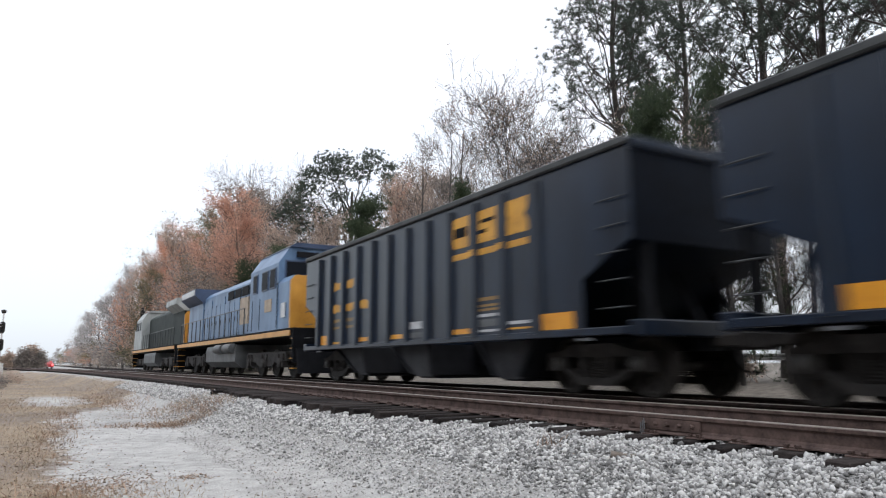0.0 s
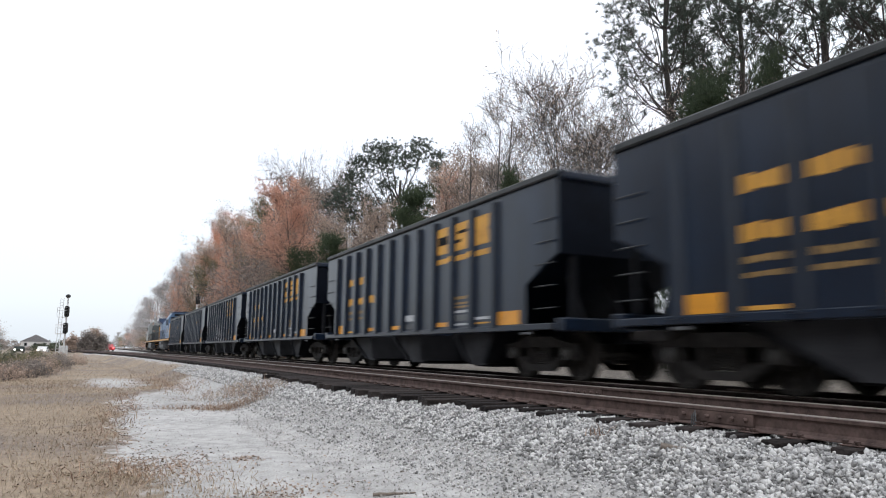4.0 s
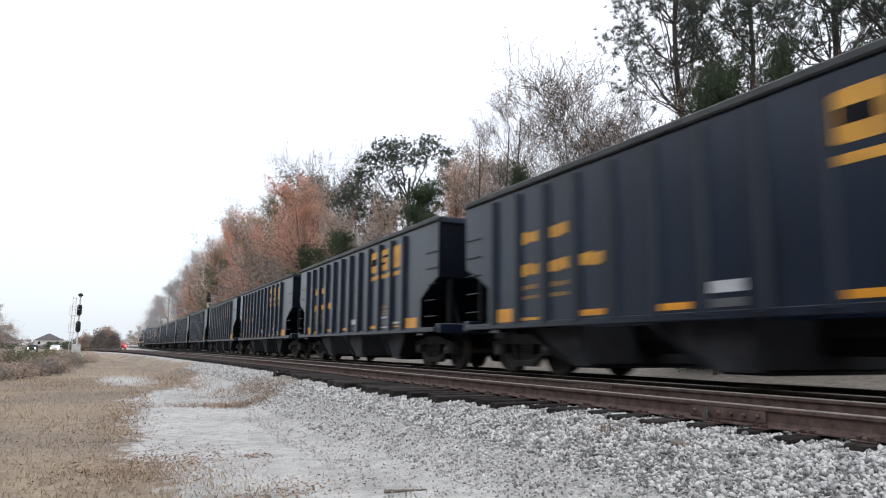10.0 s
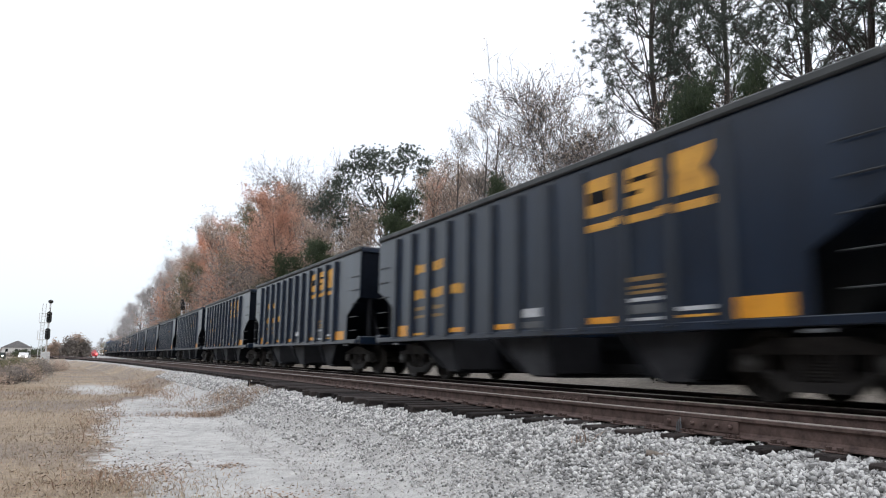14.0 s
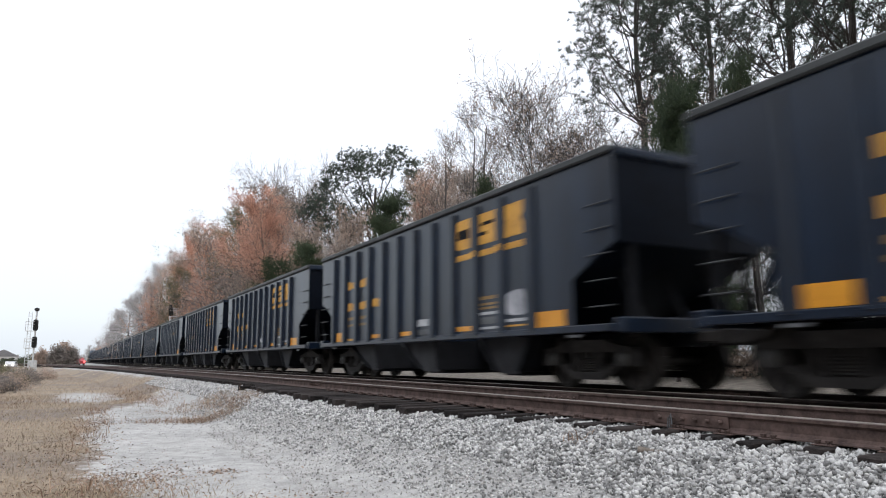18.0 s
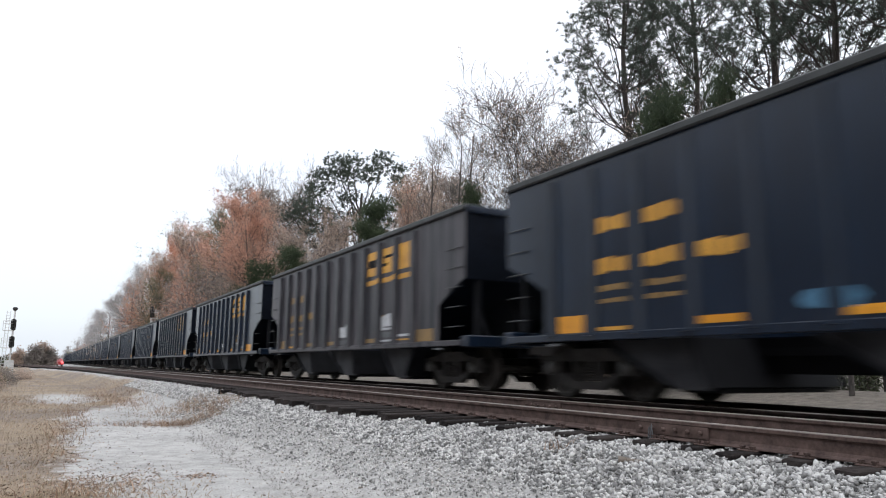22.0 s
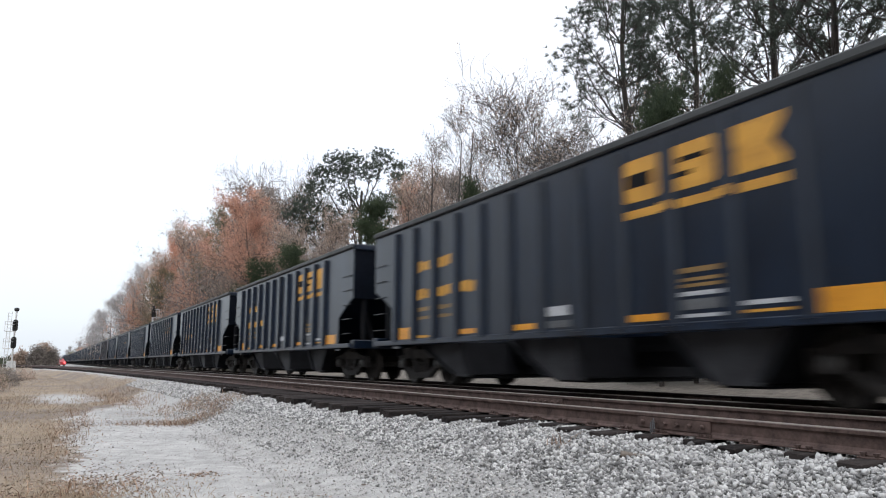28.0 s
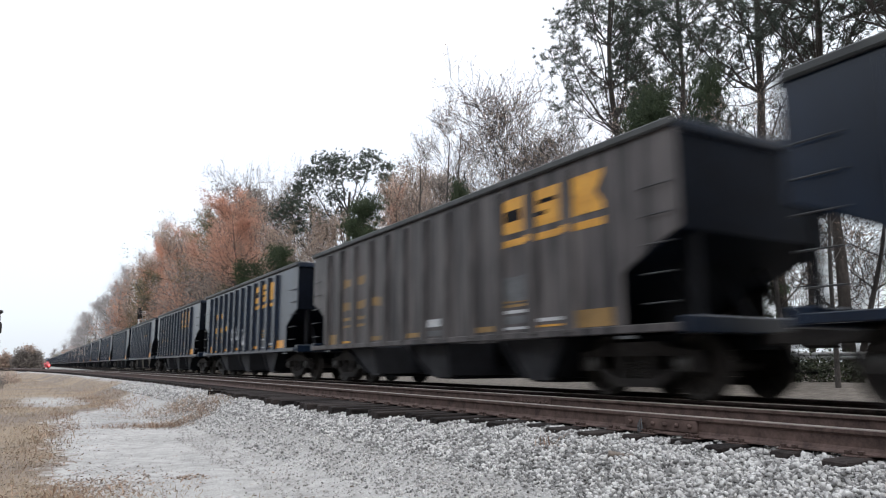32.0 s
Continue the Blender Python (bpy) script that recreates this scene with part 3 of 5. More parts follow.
def blades(name, seed, points, low, high, width, material, label, category):
    rng = np.random.default_rng(seed)
    n = len(points)
    base = np.array([(x, y, ground_z(x, y) - 0.01) for x, y in points])
    h = rng.uniform(low, high, n) * np.clip(rng.normal(1, 0.25, n), 0.4, 1.6)
    a = rng.uniform(0, 2 * np.pi, n)
    side = np.column_stack([np.cos(a), np.sin(a), np.zeros(n)]) * (width * rng.uniform(0.6, 1.4, n))[:, None]
    lean = np.column_stack([rng.normal(0, 0.38, n), rng.normal(0, 0.38, n), np.ones(n)]) * h[:, None]
    droop = lean * np.array([1.9, 1.9, 0.86])[None]
    v = np.stack([base - side, base + side, base + lean * 0.55 + side * 0.8, base + lean * 0.55 - side * 0.8, base + droop], 1)
    v[:, 4, 2] = np.maximum(v[:, 4, 2], base[:, 2] + 0.02)
    o = 5 * np.arange(n)[:, None]
    faces = np.vstack([np.hstack([o, o + 1, o + 2]), np.hstack([o, o + 2, o + 3]), np.hstack([o + 3, o + 2, o + 4])])
    return thing(name, label, category, kind="stuff", data=from_arrays(name, v.reshape(-1, 3), faces, material))


def in_grass(points, rng):
    keep = []
    for x, y in points:
        e = grass_edge(y) + 0.5 * noise.noise((x * 0.8, y * 0.8, 2.0)) + rng.normal(0, 0.15)
        bare = ((x - 0.7) / 1.0) ** 2 + ((y - 30.5) / 4.0) ** 2 < 1.1 + 1.3 * noise.noise((x * 1.3, y * 0.8, 5.0))
        keep.append(x < e and not bare and not (x > 0.2 and 9.6 < y < 11))
    return points[np.array(keep)]


rng = np.random.default_rng(11)
near_pts = in_grass(np.column_stack([rng.uniform(-7, 3.8, 60000), 5.0 + 28 * rng.uniform(0, 1, 60000) ** 1.25]), rng)
far_pts = in_grass(np.column_stack([rng.uniform(-26, 4.0, 42000), rng.uniform(28, 85, 42000)]), rng)
tuft = clumps(rng, [(3.85, 19.2, 0.30, 1.0, 1000), (3.7, 20.4, 0.45, 0.5, 500), (3.2, 17.0, 0.5, 0.35, 500), (4.0, 18.0, 0.15, 0.5, 300), (0.5, 8.0, 0.55, 0.5, 900), (1.1, 7.0, 0.4, 0.3, 350)])
blades("dry_grass", 12, np.vstack([near_pts, tuft]), 0.03, 0.11, 0.0042, M["grass"], "short dry tan grass along the sandy path", "grass")
weed_pts = clumps(rng, [(2.2, 16.9, 0.5, 0.25, 200), (3.0, 16.6, 0.45, 0.35, 300), (3.75, 17.6, 0.22, 0.5, 300), (3.55, 19.0, 0.28, 0.8, 300), (3.2, 20.6, 0.4, 0.7, 240), (2.6, 25.5, 0.45, 1.5, 520), (1.9, 30.5, 0.6, 2.5, 500), (2.6, 36, 0.5, 4.0, 420), (0.75, 20.5, 0.2, 1.6, 180), (0.35, 15.0, 0.2, 1.6, 160), (0.5, 8.3, 0.35, 0.25, 130), (-0.6, 27.0, 1.2, 2.5, 420), (4.55, 5.75, 0.06, 0.06, 26)])
blades("dead_weeds", 14, weed_pts, 0.05, 0.19, 0.0055, M["weed"], "russet dead weeds in tufts at the path's edge", "weeds")
blades("field_grass", 13, far_pts, 0.04, 0.13, 0.007, M["grass"], "taller dry brown field grass away from the path", "grass")


def leaf_litter():
    rng = np.random.default_rng(15)
    pts = clumps(rng, [(0.5, 8.9, 0.45, 0.6, 800), (0.1, 12.2, 0.35, 1.2, 900), (0.35, 16.5, 0.35, 1.6, 800), (-1.4, 11.0, 1.2, 2.0, 700), (1.75, 7.0, 0.3, 0.3, 330), (1.1, 6.6, 0.35, 0.3, 450), (3.7, 19.2, 0.40, 0.9, 900), (2.9, 20.0, 0.7, 0.6, 600), (2.1, 17.3, 0.6, 0.5, 500), (0.75, 9.0, 0.5, 0.5, 420), (0.1, 8.2, 0.5, 0.5, 500),
                       (3.2, 16.9, 0.5, 0.2, 350), (1.7, 9.0, 0.10, 0.05, 60), (2.6, 26.5, 0.9, 2.5, 700), (4.5, 5.6, 0.25, 0.2, 60), (3.0, 16.7, 0.55, 0.35, 700), (3.6, 18.6, 0.3, 1.0, 700), (0.7, 19.5, 0.2, 1.9, 800), (1.68, 8.84, 0.11, 0.06, 70), (2.7, 27, 0.5, 1.6, 400)])
    pts = np.vstack([pts, np.column_stack([rng.uniform(0, 3.4, 160), rng.uniform(5, 20, 160)])])
    n = len(pts)
    base = np.array([(x, y, ground_z(x, y) + 0.012) for x, y in pts])
    leaf = np.array([(-1, 0, 0.1), (0, -0.55, -0.1), (1, 0, 0.15), (0, 0.55, -0.05)])
    tilt = turns(rng, n)
    flat = np.array([1, 1, 0.45])
    v = np.einsum("nij,kj->nki", tilt, leaf) * rng.uniform(0.012, 0.028, n)[:, None, None] * flat + base[:, None]
    o = 4 * np.arange(n)[:, None]
    faces = np.vstack([np.hstack([o, o + 1, o + 2]), np.hstack([o, o + 2, o + 3])])
    return thing("leaf_litter", "fallen brown leaves drifted along the grass edge", "leaves", kind="stuff", data=from_arrays("leaf_litter", v.reshape(-1, 3), faces, M["litter"]))


leaf_litter()

# a stick and a weathered wood scrap lying on the gravel
def stick(at, length, r, label):
    rnd = random.Random(int(length * 100))
    s, p, d = Shape(), Vector((0, 0, 0)), Vector((1, 0.1, 0))
    for k in range(6):
        q = p + (d + Vector((0, rnd.uniform(-0.2, 0.2), rnd.uniform(-0.05, 0.08)))) * (length / 6)
        s.tube(p, q, r * (1 - k * 0.1), r * (0.9 - k * 0.1), 7)
        p = q
    return thing("stick", label, "stick", at=at, data=solid(s.mesh("stick", M["wood"], True)))


stick(pose(4.53, 4.84, ground_z(4.53, 4.84) + 0.045, 0, 4, -62), 0.42, 0.032, "weathered grey wood scrap lying on the ballast")
stick(pose(2.39, 6.32, ground_z(2.39, 6.32) + 0.02, 0, 0, -20), 0.40, 0.018, "brown stick lying on the sandy path")
stick(pose(3.06, 7.28, ground_z(3.06, 7.28) + 0.015, 0, 0, -28), 0.3, 0.008, "thin pale twig lying on fine gravel")


# ---- the train ----
HALF = 6.87     # half a car body
SIDE = 1.60     # half a car's width


def bar(b0, b1, z0, z1, x, d=0.004):
    """A painted patch on the near side sheet, between two distances behind the leading end."""
    return Shape().box(x - d, x, HALF - b1, HALF - b0, z0, z1)


def wheelset_shape(r, gauge=0.7175):
    s = Shape().tube((-1.0, 0, 0), (1.0, 0, 0), 0.075, 0.075, 12)
    for sgn in (-1, 1):
        prof = [(0.66, r + 0.028), (0.69, r + 0.028), (0.70, r), (0.80, r - 0.008), (0.80, r - 0.06), (0.77, r - 0.09), (0.76, 0.16), (0.80, 0.14), (0.80, 0.08)]
        prof = [(0.66, 0.09), (0.66, 0.15), (0.69, 0.17), (0.68, r - 0.08), (0.66, r - 0.06)] + prof
        s.turned([(sgn * d, q) for d, q in prof], 28, "x")
        for k in range(5):   # core holes in the web plate
            a = 2 * math.pi * k / 5
            s.turned([(sgn * 0.757, 0.035), (sgn * 0.775, 0.035)], 8, "x", (0, 0.26 * math.cos(a), 0.26 * math.sin(a)))
    return s


def side_frame_shape():
    """A cast three-piece truck side frame with its window and journal boxes."""
    o = [(-1.15, 0.62), (-1.15, 0.40), (-0.98, 0.36), (-0.72, 0.36), (-0.62, 0.30), (-0.40, 0.16), (0.40, 0.16), (0.62, 0.30), (0.72, 0.36), (0.98, 0.36), (1.15, 0.40), (1.15, 0.62), (0.80, 0.70), (0.45, 0.80), (-0.45, 0.80), (-0.80, 0.70)]
    s = Shape()
    for a, b in (((-1.15, 0.38, 0.66), (-0.70, 0.38, 0.72)), ((0.70, 0.38, 0.72), (1.15, 0.38, 0.66))):
        s.extrude([(a[0], a[1]), (b[0], b[1]), (b[0], b[2]), (a[0], a[2])], -0.07, 0.07)
    s.extrude([(-0.80, 0.60), (0.80, 0.60), (0.80, 0.70), (0.45, 0.80), (-0.45, 0.80), (-0.80, 0.70)], -0.07, 0.07)
    s.extrude([(-0.72, 0.38), (-0.62, 0.30), (-0.40, 0.16), (0.40, 0.16), (0.62, 0.30), (0.72, 0.38), (0.60, 0.42), (0.36, 0.28), (-0.36, 0.28), (-0.60, 0.42)], -0.07, 0.07)
    for c in (-0.30, 0.30):
        s.box(-0.06, 0.06, c - 0.05, c + 0.05, 0.26, 0.62)
    return s


def spring_shape():
    return Shape().turned([(0.29 + 0.02 * k, 0.055 if k % 2 else 0.042) for k in range(13)], 9, "z")


wheel_mesh = solid(wheelset_shape(0.457).mesh("wheelset", M["wheel"]))
frame_mesh = solid(side_frame_shape().mesh("side_frame", M["truck"]))
spring_mesh = solid(spring_shape().mesh("spring", M["truck"]))
cap_mesh = solid(Shape().turned([(0, 0.11), (0.03, 0.115), (0.06, 0.08), (0.075, 0.03)], 14, "x").mesh("bearing_cap", M["tread"]))


def truck(parent, y):
    t = part("truck", Shape().box(-1.0, 1.0, -0.17, 0.17, 0.42, 0.72, 0.03), M["truck"], parent, at=(0, y, 0))
    for sgn in (-1, 1):
        part("side_frame", frame_mesh, None, t, at=pose(sgn * 1.0, 0, 0))
        for dy in (-0.13, 0.0, 0.13):
            part("spring", spring_mesh, None, t, at=pose(sgn * 1.0, dy, 0))
        for dy in (-0.89, 0.89):
            part("bearing_cap", cap_mesh, None, t, at=pose(sgn * 1.065, dy, 0.49, 0, 0, 0 if sgn > 0 else 180))
    for name, dy in (("wheelset", 0.89), ("wheelset", -0.89)):
        w = part(name, wheel_mesh, None, t, "pair of steel wheels on an axle", at=pose(0, dy, 0.457))
        w["spin"] = 1 if dy > 0 else 2
    return t


SHEET = [(HALF, 3.42), (HALF, 2.18), (HALF - 0.45, 2.02), (HALF - 1.06, 1.72), (HALF - 1.06, 1.0)]
RIBS = [1.27 + 0.935 * k for k in range(12)]


grab_stock = {}


def raised(z):
    """Drawn height to built height: the body stands a little taller on the same trucks."""
    return 0.944 + (z - 1.0) * 1.090 if z > 0.90 else 0.30 + (z - 0.30) * 0.897


def settle(car):
    """Brings the drawn car to its built length and height; the trucks keep their size."""
    done = set()
    for o in car.children:
        if o.name.startswith("truck"):
            o.location.y *= 0.992
            continue
        o.location.y *= 0.992
        for q in [o] + list(o.children):
            if q.data.name in done:
                continue
            done.add(q.data.name)
            near = 1.0 if q.name.startswith("side_post") else 0.992
            for v in q.data.vertices:
                v.co.y *= near
                v.co.z = raised(v.co.z)


def hopper_car():
    car = thing("hopper_car", "black open coal hopper car with gold markings on the track", "hopper car", "coal train cars")
    outline = SHEET + [(-y, z) for y, z in reversed(SHEET)]
    rib = Shape().extrude([(-0.035, 0), (-0.130, -0.0), (-0.070, -0.100), (0.070, -0.100), (0.130, 0), (0.035, 0)], 1.02, 3.34, "z")
    rib_w = Shape()
    rib_w.add([(p[1], p[0], p[2]) for p in rib.v], rib.f)
    rib_mesh = solid(rib_w.mesh("side_post", M["car"]))
    for sgn in (-1, 1):
        part("side_sheet", Shape().extrude(outline, sgn * SIDE, sgn * (SIDE - 0.02)), M["car"], car)
        part("top_chord", Shape().box(sgn * SIDE - 0.07, sgn * SIDE + 0.07, -HALF, HALF, 3.42, 3.530, 0.02), M["chord"], car, "worn grey top chord")
        part("side_sill", Shape().box(sgn * SIDE - 0.06, sgn * SIDE + 0.06, -HALF + 0.1, HALF - 0.1, 0.955, 1.06, 0.012), M["car"], car)
        for b in RIBS:
            part("side_post", rib_mesh, None, car, at=pose(sgn * SIDE, HALF - b, 0, 0, 0, 0 if sgn < 0 else 180))
    for e in (-1, 1):
        part("end_chord", Shape().box(-SIDE, SIDE, e * HALF - 0.07, e * HALF + 0.07, 3.38, 3.52, 0.02), M["car"], car)
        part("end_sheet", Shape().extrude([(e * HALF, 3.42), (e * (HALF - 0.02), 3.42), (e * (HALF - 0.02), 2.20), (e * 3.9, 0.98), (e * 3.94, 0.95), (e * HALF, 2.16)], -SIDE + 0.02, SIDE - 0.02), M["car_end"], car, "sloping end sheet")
        part("end_sill", Shape().box(-SIDE, SIDE, e * HALF - 0.12, e * HALF + 0.12, 0.93, 1.14, 0.02), M["car"], car)
        part("end_platform", Shape().box(-SIDE, SIDE, e * (HALF - 0.55) - 0.45, e * (HALF - 0.55) + 0.45, 1.0, 1.05), M["car"], car)
        part("coupler", Shape().box(-0.10, 0.10, min(e * HALF, e * (HALF + 0.62)), max(e * HALF, e * (HALF + 0.62)), 0.78, 0.96, 0.02)
             .box(-0.17, 0.13, e * (HALF + 0.60) - 0.14, e * (HALF + 0.60) + 0.14, 0.72, 1.02, 0.04), M["truck"], car, "knuckle coupler")
        for k in (-1, 1):
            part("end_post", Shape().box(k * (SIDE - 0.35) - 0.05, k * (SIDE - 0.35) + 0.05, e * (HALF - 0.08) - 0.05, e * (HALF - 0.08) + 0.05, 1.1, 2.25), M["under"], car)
            for i in range(5):
                lad = Shape()
                z = 1.30 + 0.36 * i
                lad.tube((k * (SIDE + 0.05), e * (HALF - 0.12), z), (k * (SIDE + 0.05), e * (HALF - 0.62), z), 0.011, 0.011, 6)
                for q in (0.12, 0.62):
                    lad.tube((k * (SIDE + 0.05), e * (HALF - q), z), (k * (SIDE - 0.02), e * (HALF - q), z), 0.011, 0.011, 6)
                if (e, k, i) not in grab_stock:
                    grab_stock[e, k, i] = solid(lad.mesh("grab_iron", M["grab"]))
                part("grab_iron", grab_stock[e, k, i], None, car)
        for k in (-1, 0, 1):
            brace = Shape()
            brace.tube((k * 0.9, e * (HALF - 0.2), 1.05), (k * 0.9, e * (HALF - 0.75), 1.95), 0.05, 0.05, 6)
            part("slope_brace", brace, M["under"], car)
        hose = Shape()
        for i in range(6):
            a, b = i / 6 * math.pi, (i + 1) / 6 * math.pi
            hose.tube((0.4, e * (HALF + 0.35 - 0.3 * math.cos(a)), 0.75 - 0.4 * math.sin(a)), (0.4, e * (HALF + 0.35 - 0.3 * math.cos(b)), 0.75 - 0.4 * math.sin(b)), 0.025, 0.025, 6)
        part("air_hose", hose, M["under"], car)
        truck(car, e * 5.42)
        part("tag_plate", bar(HALF - e * 5.7, HALF - e * 5.7 + 0.32, 0.885, 0.93, -SIDE - 0.02, 0.02), M["dimwhite"], car, "small pale plate over the truck")
    part("brake_wheel", Shape().turned([(HALF + 0.14, 0.26), (HALF + 0.17, 0.28), (HALF + 0.2, 0.26)], 16, "y", (-0.9, 0, 2.5)), M["under"], car)
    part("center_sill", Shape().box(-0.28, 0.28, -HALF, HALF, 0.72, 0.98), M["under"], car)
    # Added near-black filler that stands for the shade between the hoppers.
    part("hopper_ridge", Shape().extrude([(-0.30, 0.96), (0.30, 0.96), (0.22, 0.46), (-0.22, 0.46)], HALF - 11.6, HALF - 1.9, "y"), M["under"], car, "added dark filler between the discharge doors")
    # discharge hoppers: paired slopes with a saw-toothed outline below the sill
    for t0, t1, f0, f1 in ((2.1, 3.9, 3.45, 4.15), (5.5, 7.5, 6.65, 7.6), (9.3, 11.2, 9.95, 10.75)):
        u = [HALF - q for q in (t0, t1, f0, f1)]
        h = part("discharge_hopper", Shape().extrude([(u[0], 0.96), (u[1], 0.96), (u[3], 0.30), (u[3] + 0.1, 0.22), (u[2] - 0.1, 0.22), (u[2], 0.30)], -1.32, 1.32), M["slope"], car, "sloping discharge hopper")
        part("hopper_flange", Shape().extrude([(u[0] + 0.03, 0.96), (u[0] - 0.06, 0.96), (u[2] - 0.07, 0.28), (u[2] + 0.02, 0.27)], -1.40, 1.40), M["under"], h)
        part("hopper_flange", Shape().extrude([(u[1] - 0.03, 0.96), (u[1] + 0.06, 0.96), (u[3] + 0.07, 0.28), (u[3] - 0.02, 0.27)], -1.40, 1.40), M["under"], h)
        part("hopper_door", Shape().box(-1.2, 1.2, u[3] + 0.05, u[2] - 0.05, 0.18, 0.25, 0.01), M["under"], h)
    part("brake_reservoir", Shape().turned([(-5.0, 0.02), (-4.98, 0.17), (-4.2, 0.17), (-4.18, 0.02)], 14, "y", (0.6, 1.0, 1.25)), M["under"], car)

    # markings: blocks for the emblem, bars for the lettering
    x = -SIDE - 0.002
    def outline_block(pts, b, z0, w, h):
        return Shape().extrude([(HALF - b - p * w, z0 + q * h) for p, q in pts], x - 0.004, x)
    rounded = [(0.0, 0.28), (0.10, 0.08), (0.28, 0.0), (0.90, 0.0), (1.0, 0.10), (1.0, 0.90), (0.90, 1.0), (0.28, 1.0), (0.10, 0.92), (0.0, 0.72)]
    steps = [(0.0, 0.10), (0.10, 0.0), (0.90, 0.0), (1.0, 0.10), (1.0, 0.90), (0.90, 1.0), (0.10, 1.0), (0.0, 0.90)]
    waist = [(0.0, 0.0), (0.46, 0.0), (0.5, 0.10), (0.54, 0.0), (1.0, 0.0), (1.0, 0.16), (0.80, 0.5), (1.0, 0.84), (1.0, 1.0), (0.54, 1.0), (0.5, 0.90), (0.46, 1.0), (0.0, 1.0), (0.0, 0.84), (0.20, 0.5), (0.0, 0.16)]
    E = RIBS[8] - 0.14
    for b, lo, hi, z0, z1 in ((E, 0.32, 0.78, 2.82, 3.00), (E + 0.935, 0.34, 0.80, 2.965, 3.03), (E + 0.935, 0.08, 0.54, 2.79, 2.855)):
        part("emblem_slot", bar(b + lo, b + hi, z0, z1, x - 0.003), M["under"], car)
    for k, pts in enumerate((rounded, steps, waist)):
        b = RIBS[8 + k]
        part("emblem_block", outline_block(pts, b, 2.63, 0.80, 0.56), M["gold"], car, "gold emblem block")
        part("emblem_bar", bar(b, b + 0.80, 2.42, 2.53, x), M["gold"], car)
    for k in (9, 10):   # the underline carries on over the posts
        part("emblem_bar", Shape().box(-SIDE - 0.104, -SIDE - 0.0995, HALF - RIBS[k] - 0.068, HALF - RIBS[k] + 0.068, 2.42, 2.53), M["gold"], car)
    for row, panels, z0, z1, m in ((0, 2, 2.40, 2.62, "gold"), (1, 3, 1.84, 2.06, "gold"), (2, 2, 1.60, 1.69, "faded_gold"), (3, 2, 1.44, 1.51, "faded_gold")):
        for k in range(panels):
            b = RIBS[1] + 0.935 * k + (0.08 if row == 1 else 0.11)
            s = Shape()
            for q in range(4):
                hi, lo = 0.035 * ((3 * q + 2 * k + row) % 4) / 3, 0.030 * ((5 * q + k) % 3) / 2
                s.box(x - 0.004, x, HALF - b - 0.235 - 0.175 * q, HALF - b - 0.08 - 0.175 * q, z0 + lo * (z1 - z0) / 0.22, z1 - hi * (z1 - z0) / 0.22)
            part("marking_bar", s, M[m], car)
    for b0, b1, z0, z1 in ((1.42, 2.02, 1.07, 1.31), (4.16, 4.82, 1.10, 1.19), (6.02, 6.66, 1.10, 1.19), (8.85, 9.49, 1.10, 1.19), (11.64, 12.46, 1.07, 1.31)):
        part("reflector", bar(b0, b1, z0, z1, x), M["reflector"], car, "orange reflective patch")
    part("small_marking", bar(2.35, 2.95, 1.08, 1.13, x), M["gold"], car)
    part("stencil_plate", bar(6.97, 7.57, 1.27, 1.41, x), M["white"], car, "white stencil plate")
    part("small_marking", bar(6.97, 7.57, 1.10, 1.20, x), M["dimwhite"], car)
    for z0, z1, m in ((1.36, 1.41, "white"), (1.20, 1.32, "dimwhite"), (1.11, 1.15, "white"), (1.53, 1.57, "faded_gold"), (1.63, 1.69, "faded_gold"), (1.46, 1.50, "faded_gold")):
        part("stencil_line", bar(9.80, 10.44, z0, z1, x), M[m], car)
    part("stencil_line", bar(10.75, 11.35, 1.20, 1.25, x), M["white"], car)
    part("stencil_line", bar(10.75, 11.35, 1.12, 1.15, x), M["gold"], car)
    settle(car)
    return car


CARS = 39
first_car = hopper_car()
cars = [first_car] + [copy_thing(first_car, pose(TRACK, -16.0 * k, 0)) for k in range(1, CARS)]
labels = {7: "black coal hopper car with teal spray paint on one end", 2: "black coal hopper car with large pale spray paint along its sill", 23: "weathered grey-brown coal hopper car with two white patches",
          34: "weathered grey-brown coal hopper car with faded markings", 31: "black coal hopper car with beige spray paint near one end", 33: "black coal hopper car with a pale spray-painted swirl", 3: "black coal hopper car with pale paint on one end"}
for k, text in labels.items():
    cars[k]["label"] = text
for k in (23, 34):
    for o in cars[k].children:
        if o.name.split(".")[0] in ("side_sheet", "side_post", "side_sill"):
            o.material_slots[0].link = "OBJECT"
            o.material_slots[0].material = M["car_rust" if k == 23 else "car_dust"]
        elif o.name.split(".")[0] in ("marking_bar", "reflector"):
            o.material_slots[0].link = "OBJECT"
            o.material_slots[0].material = M["faded_gold"]
# the lightened weathered car's emblem is set one panel further back
for o in cars[34].children:
    if o.name.startswith("emblem"):
        o.location.y -= 0.935 * 0.992
# tan dust on the slopes of one car, two more lines over the rear patch of two
for o in cars[31].children:
    if o.name.startswith("discharge_hopper"):
        o.material_slots[0].link = "OBJECT"
        o.material_slots[0].material = M["tan_slope"]
for k in (1, 31):
    for z in (1.70, 1.86):
        me = bar(11.62, 12.46, z, z + 0.07, -SIDE - 0.002)
        me.v = [(x, y * 0.992, raised(z)) for x, y, z in me.v]
        part("marking_line", me, M["faded_gold"], cars[k])


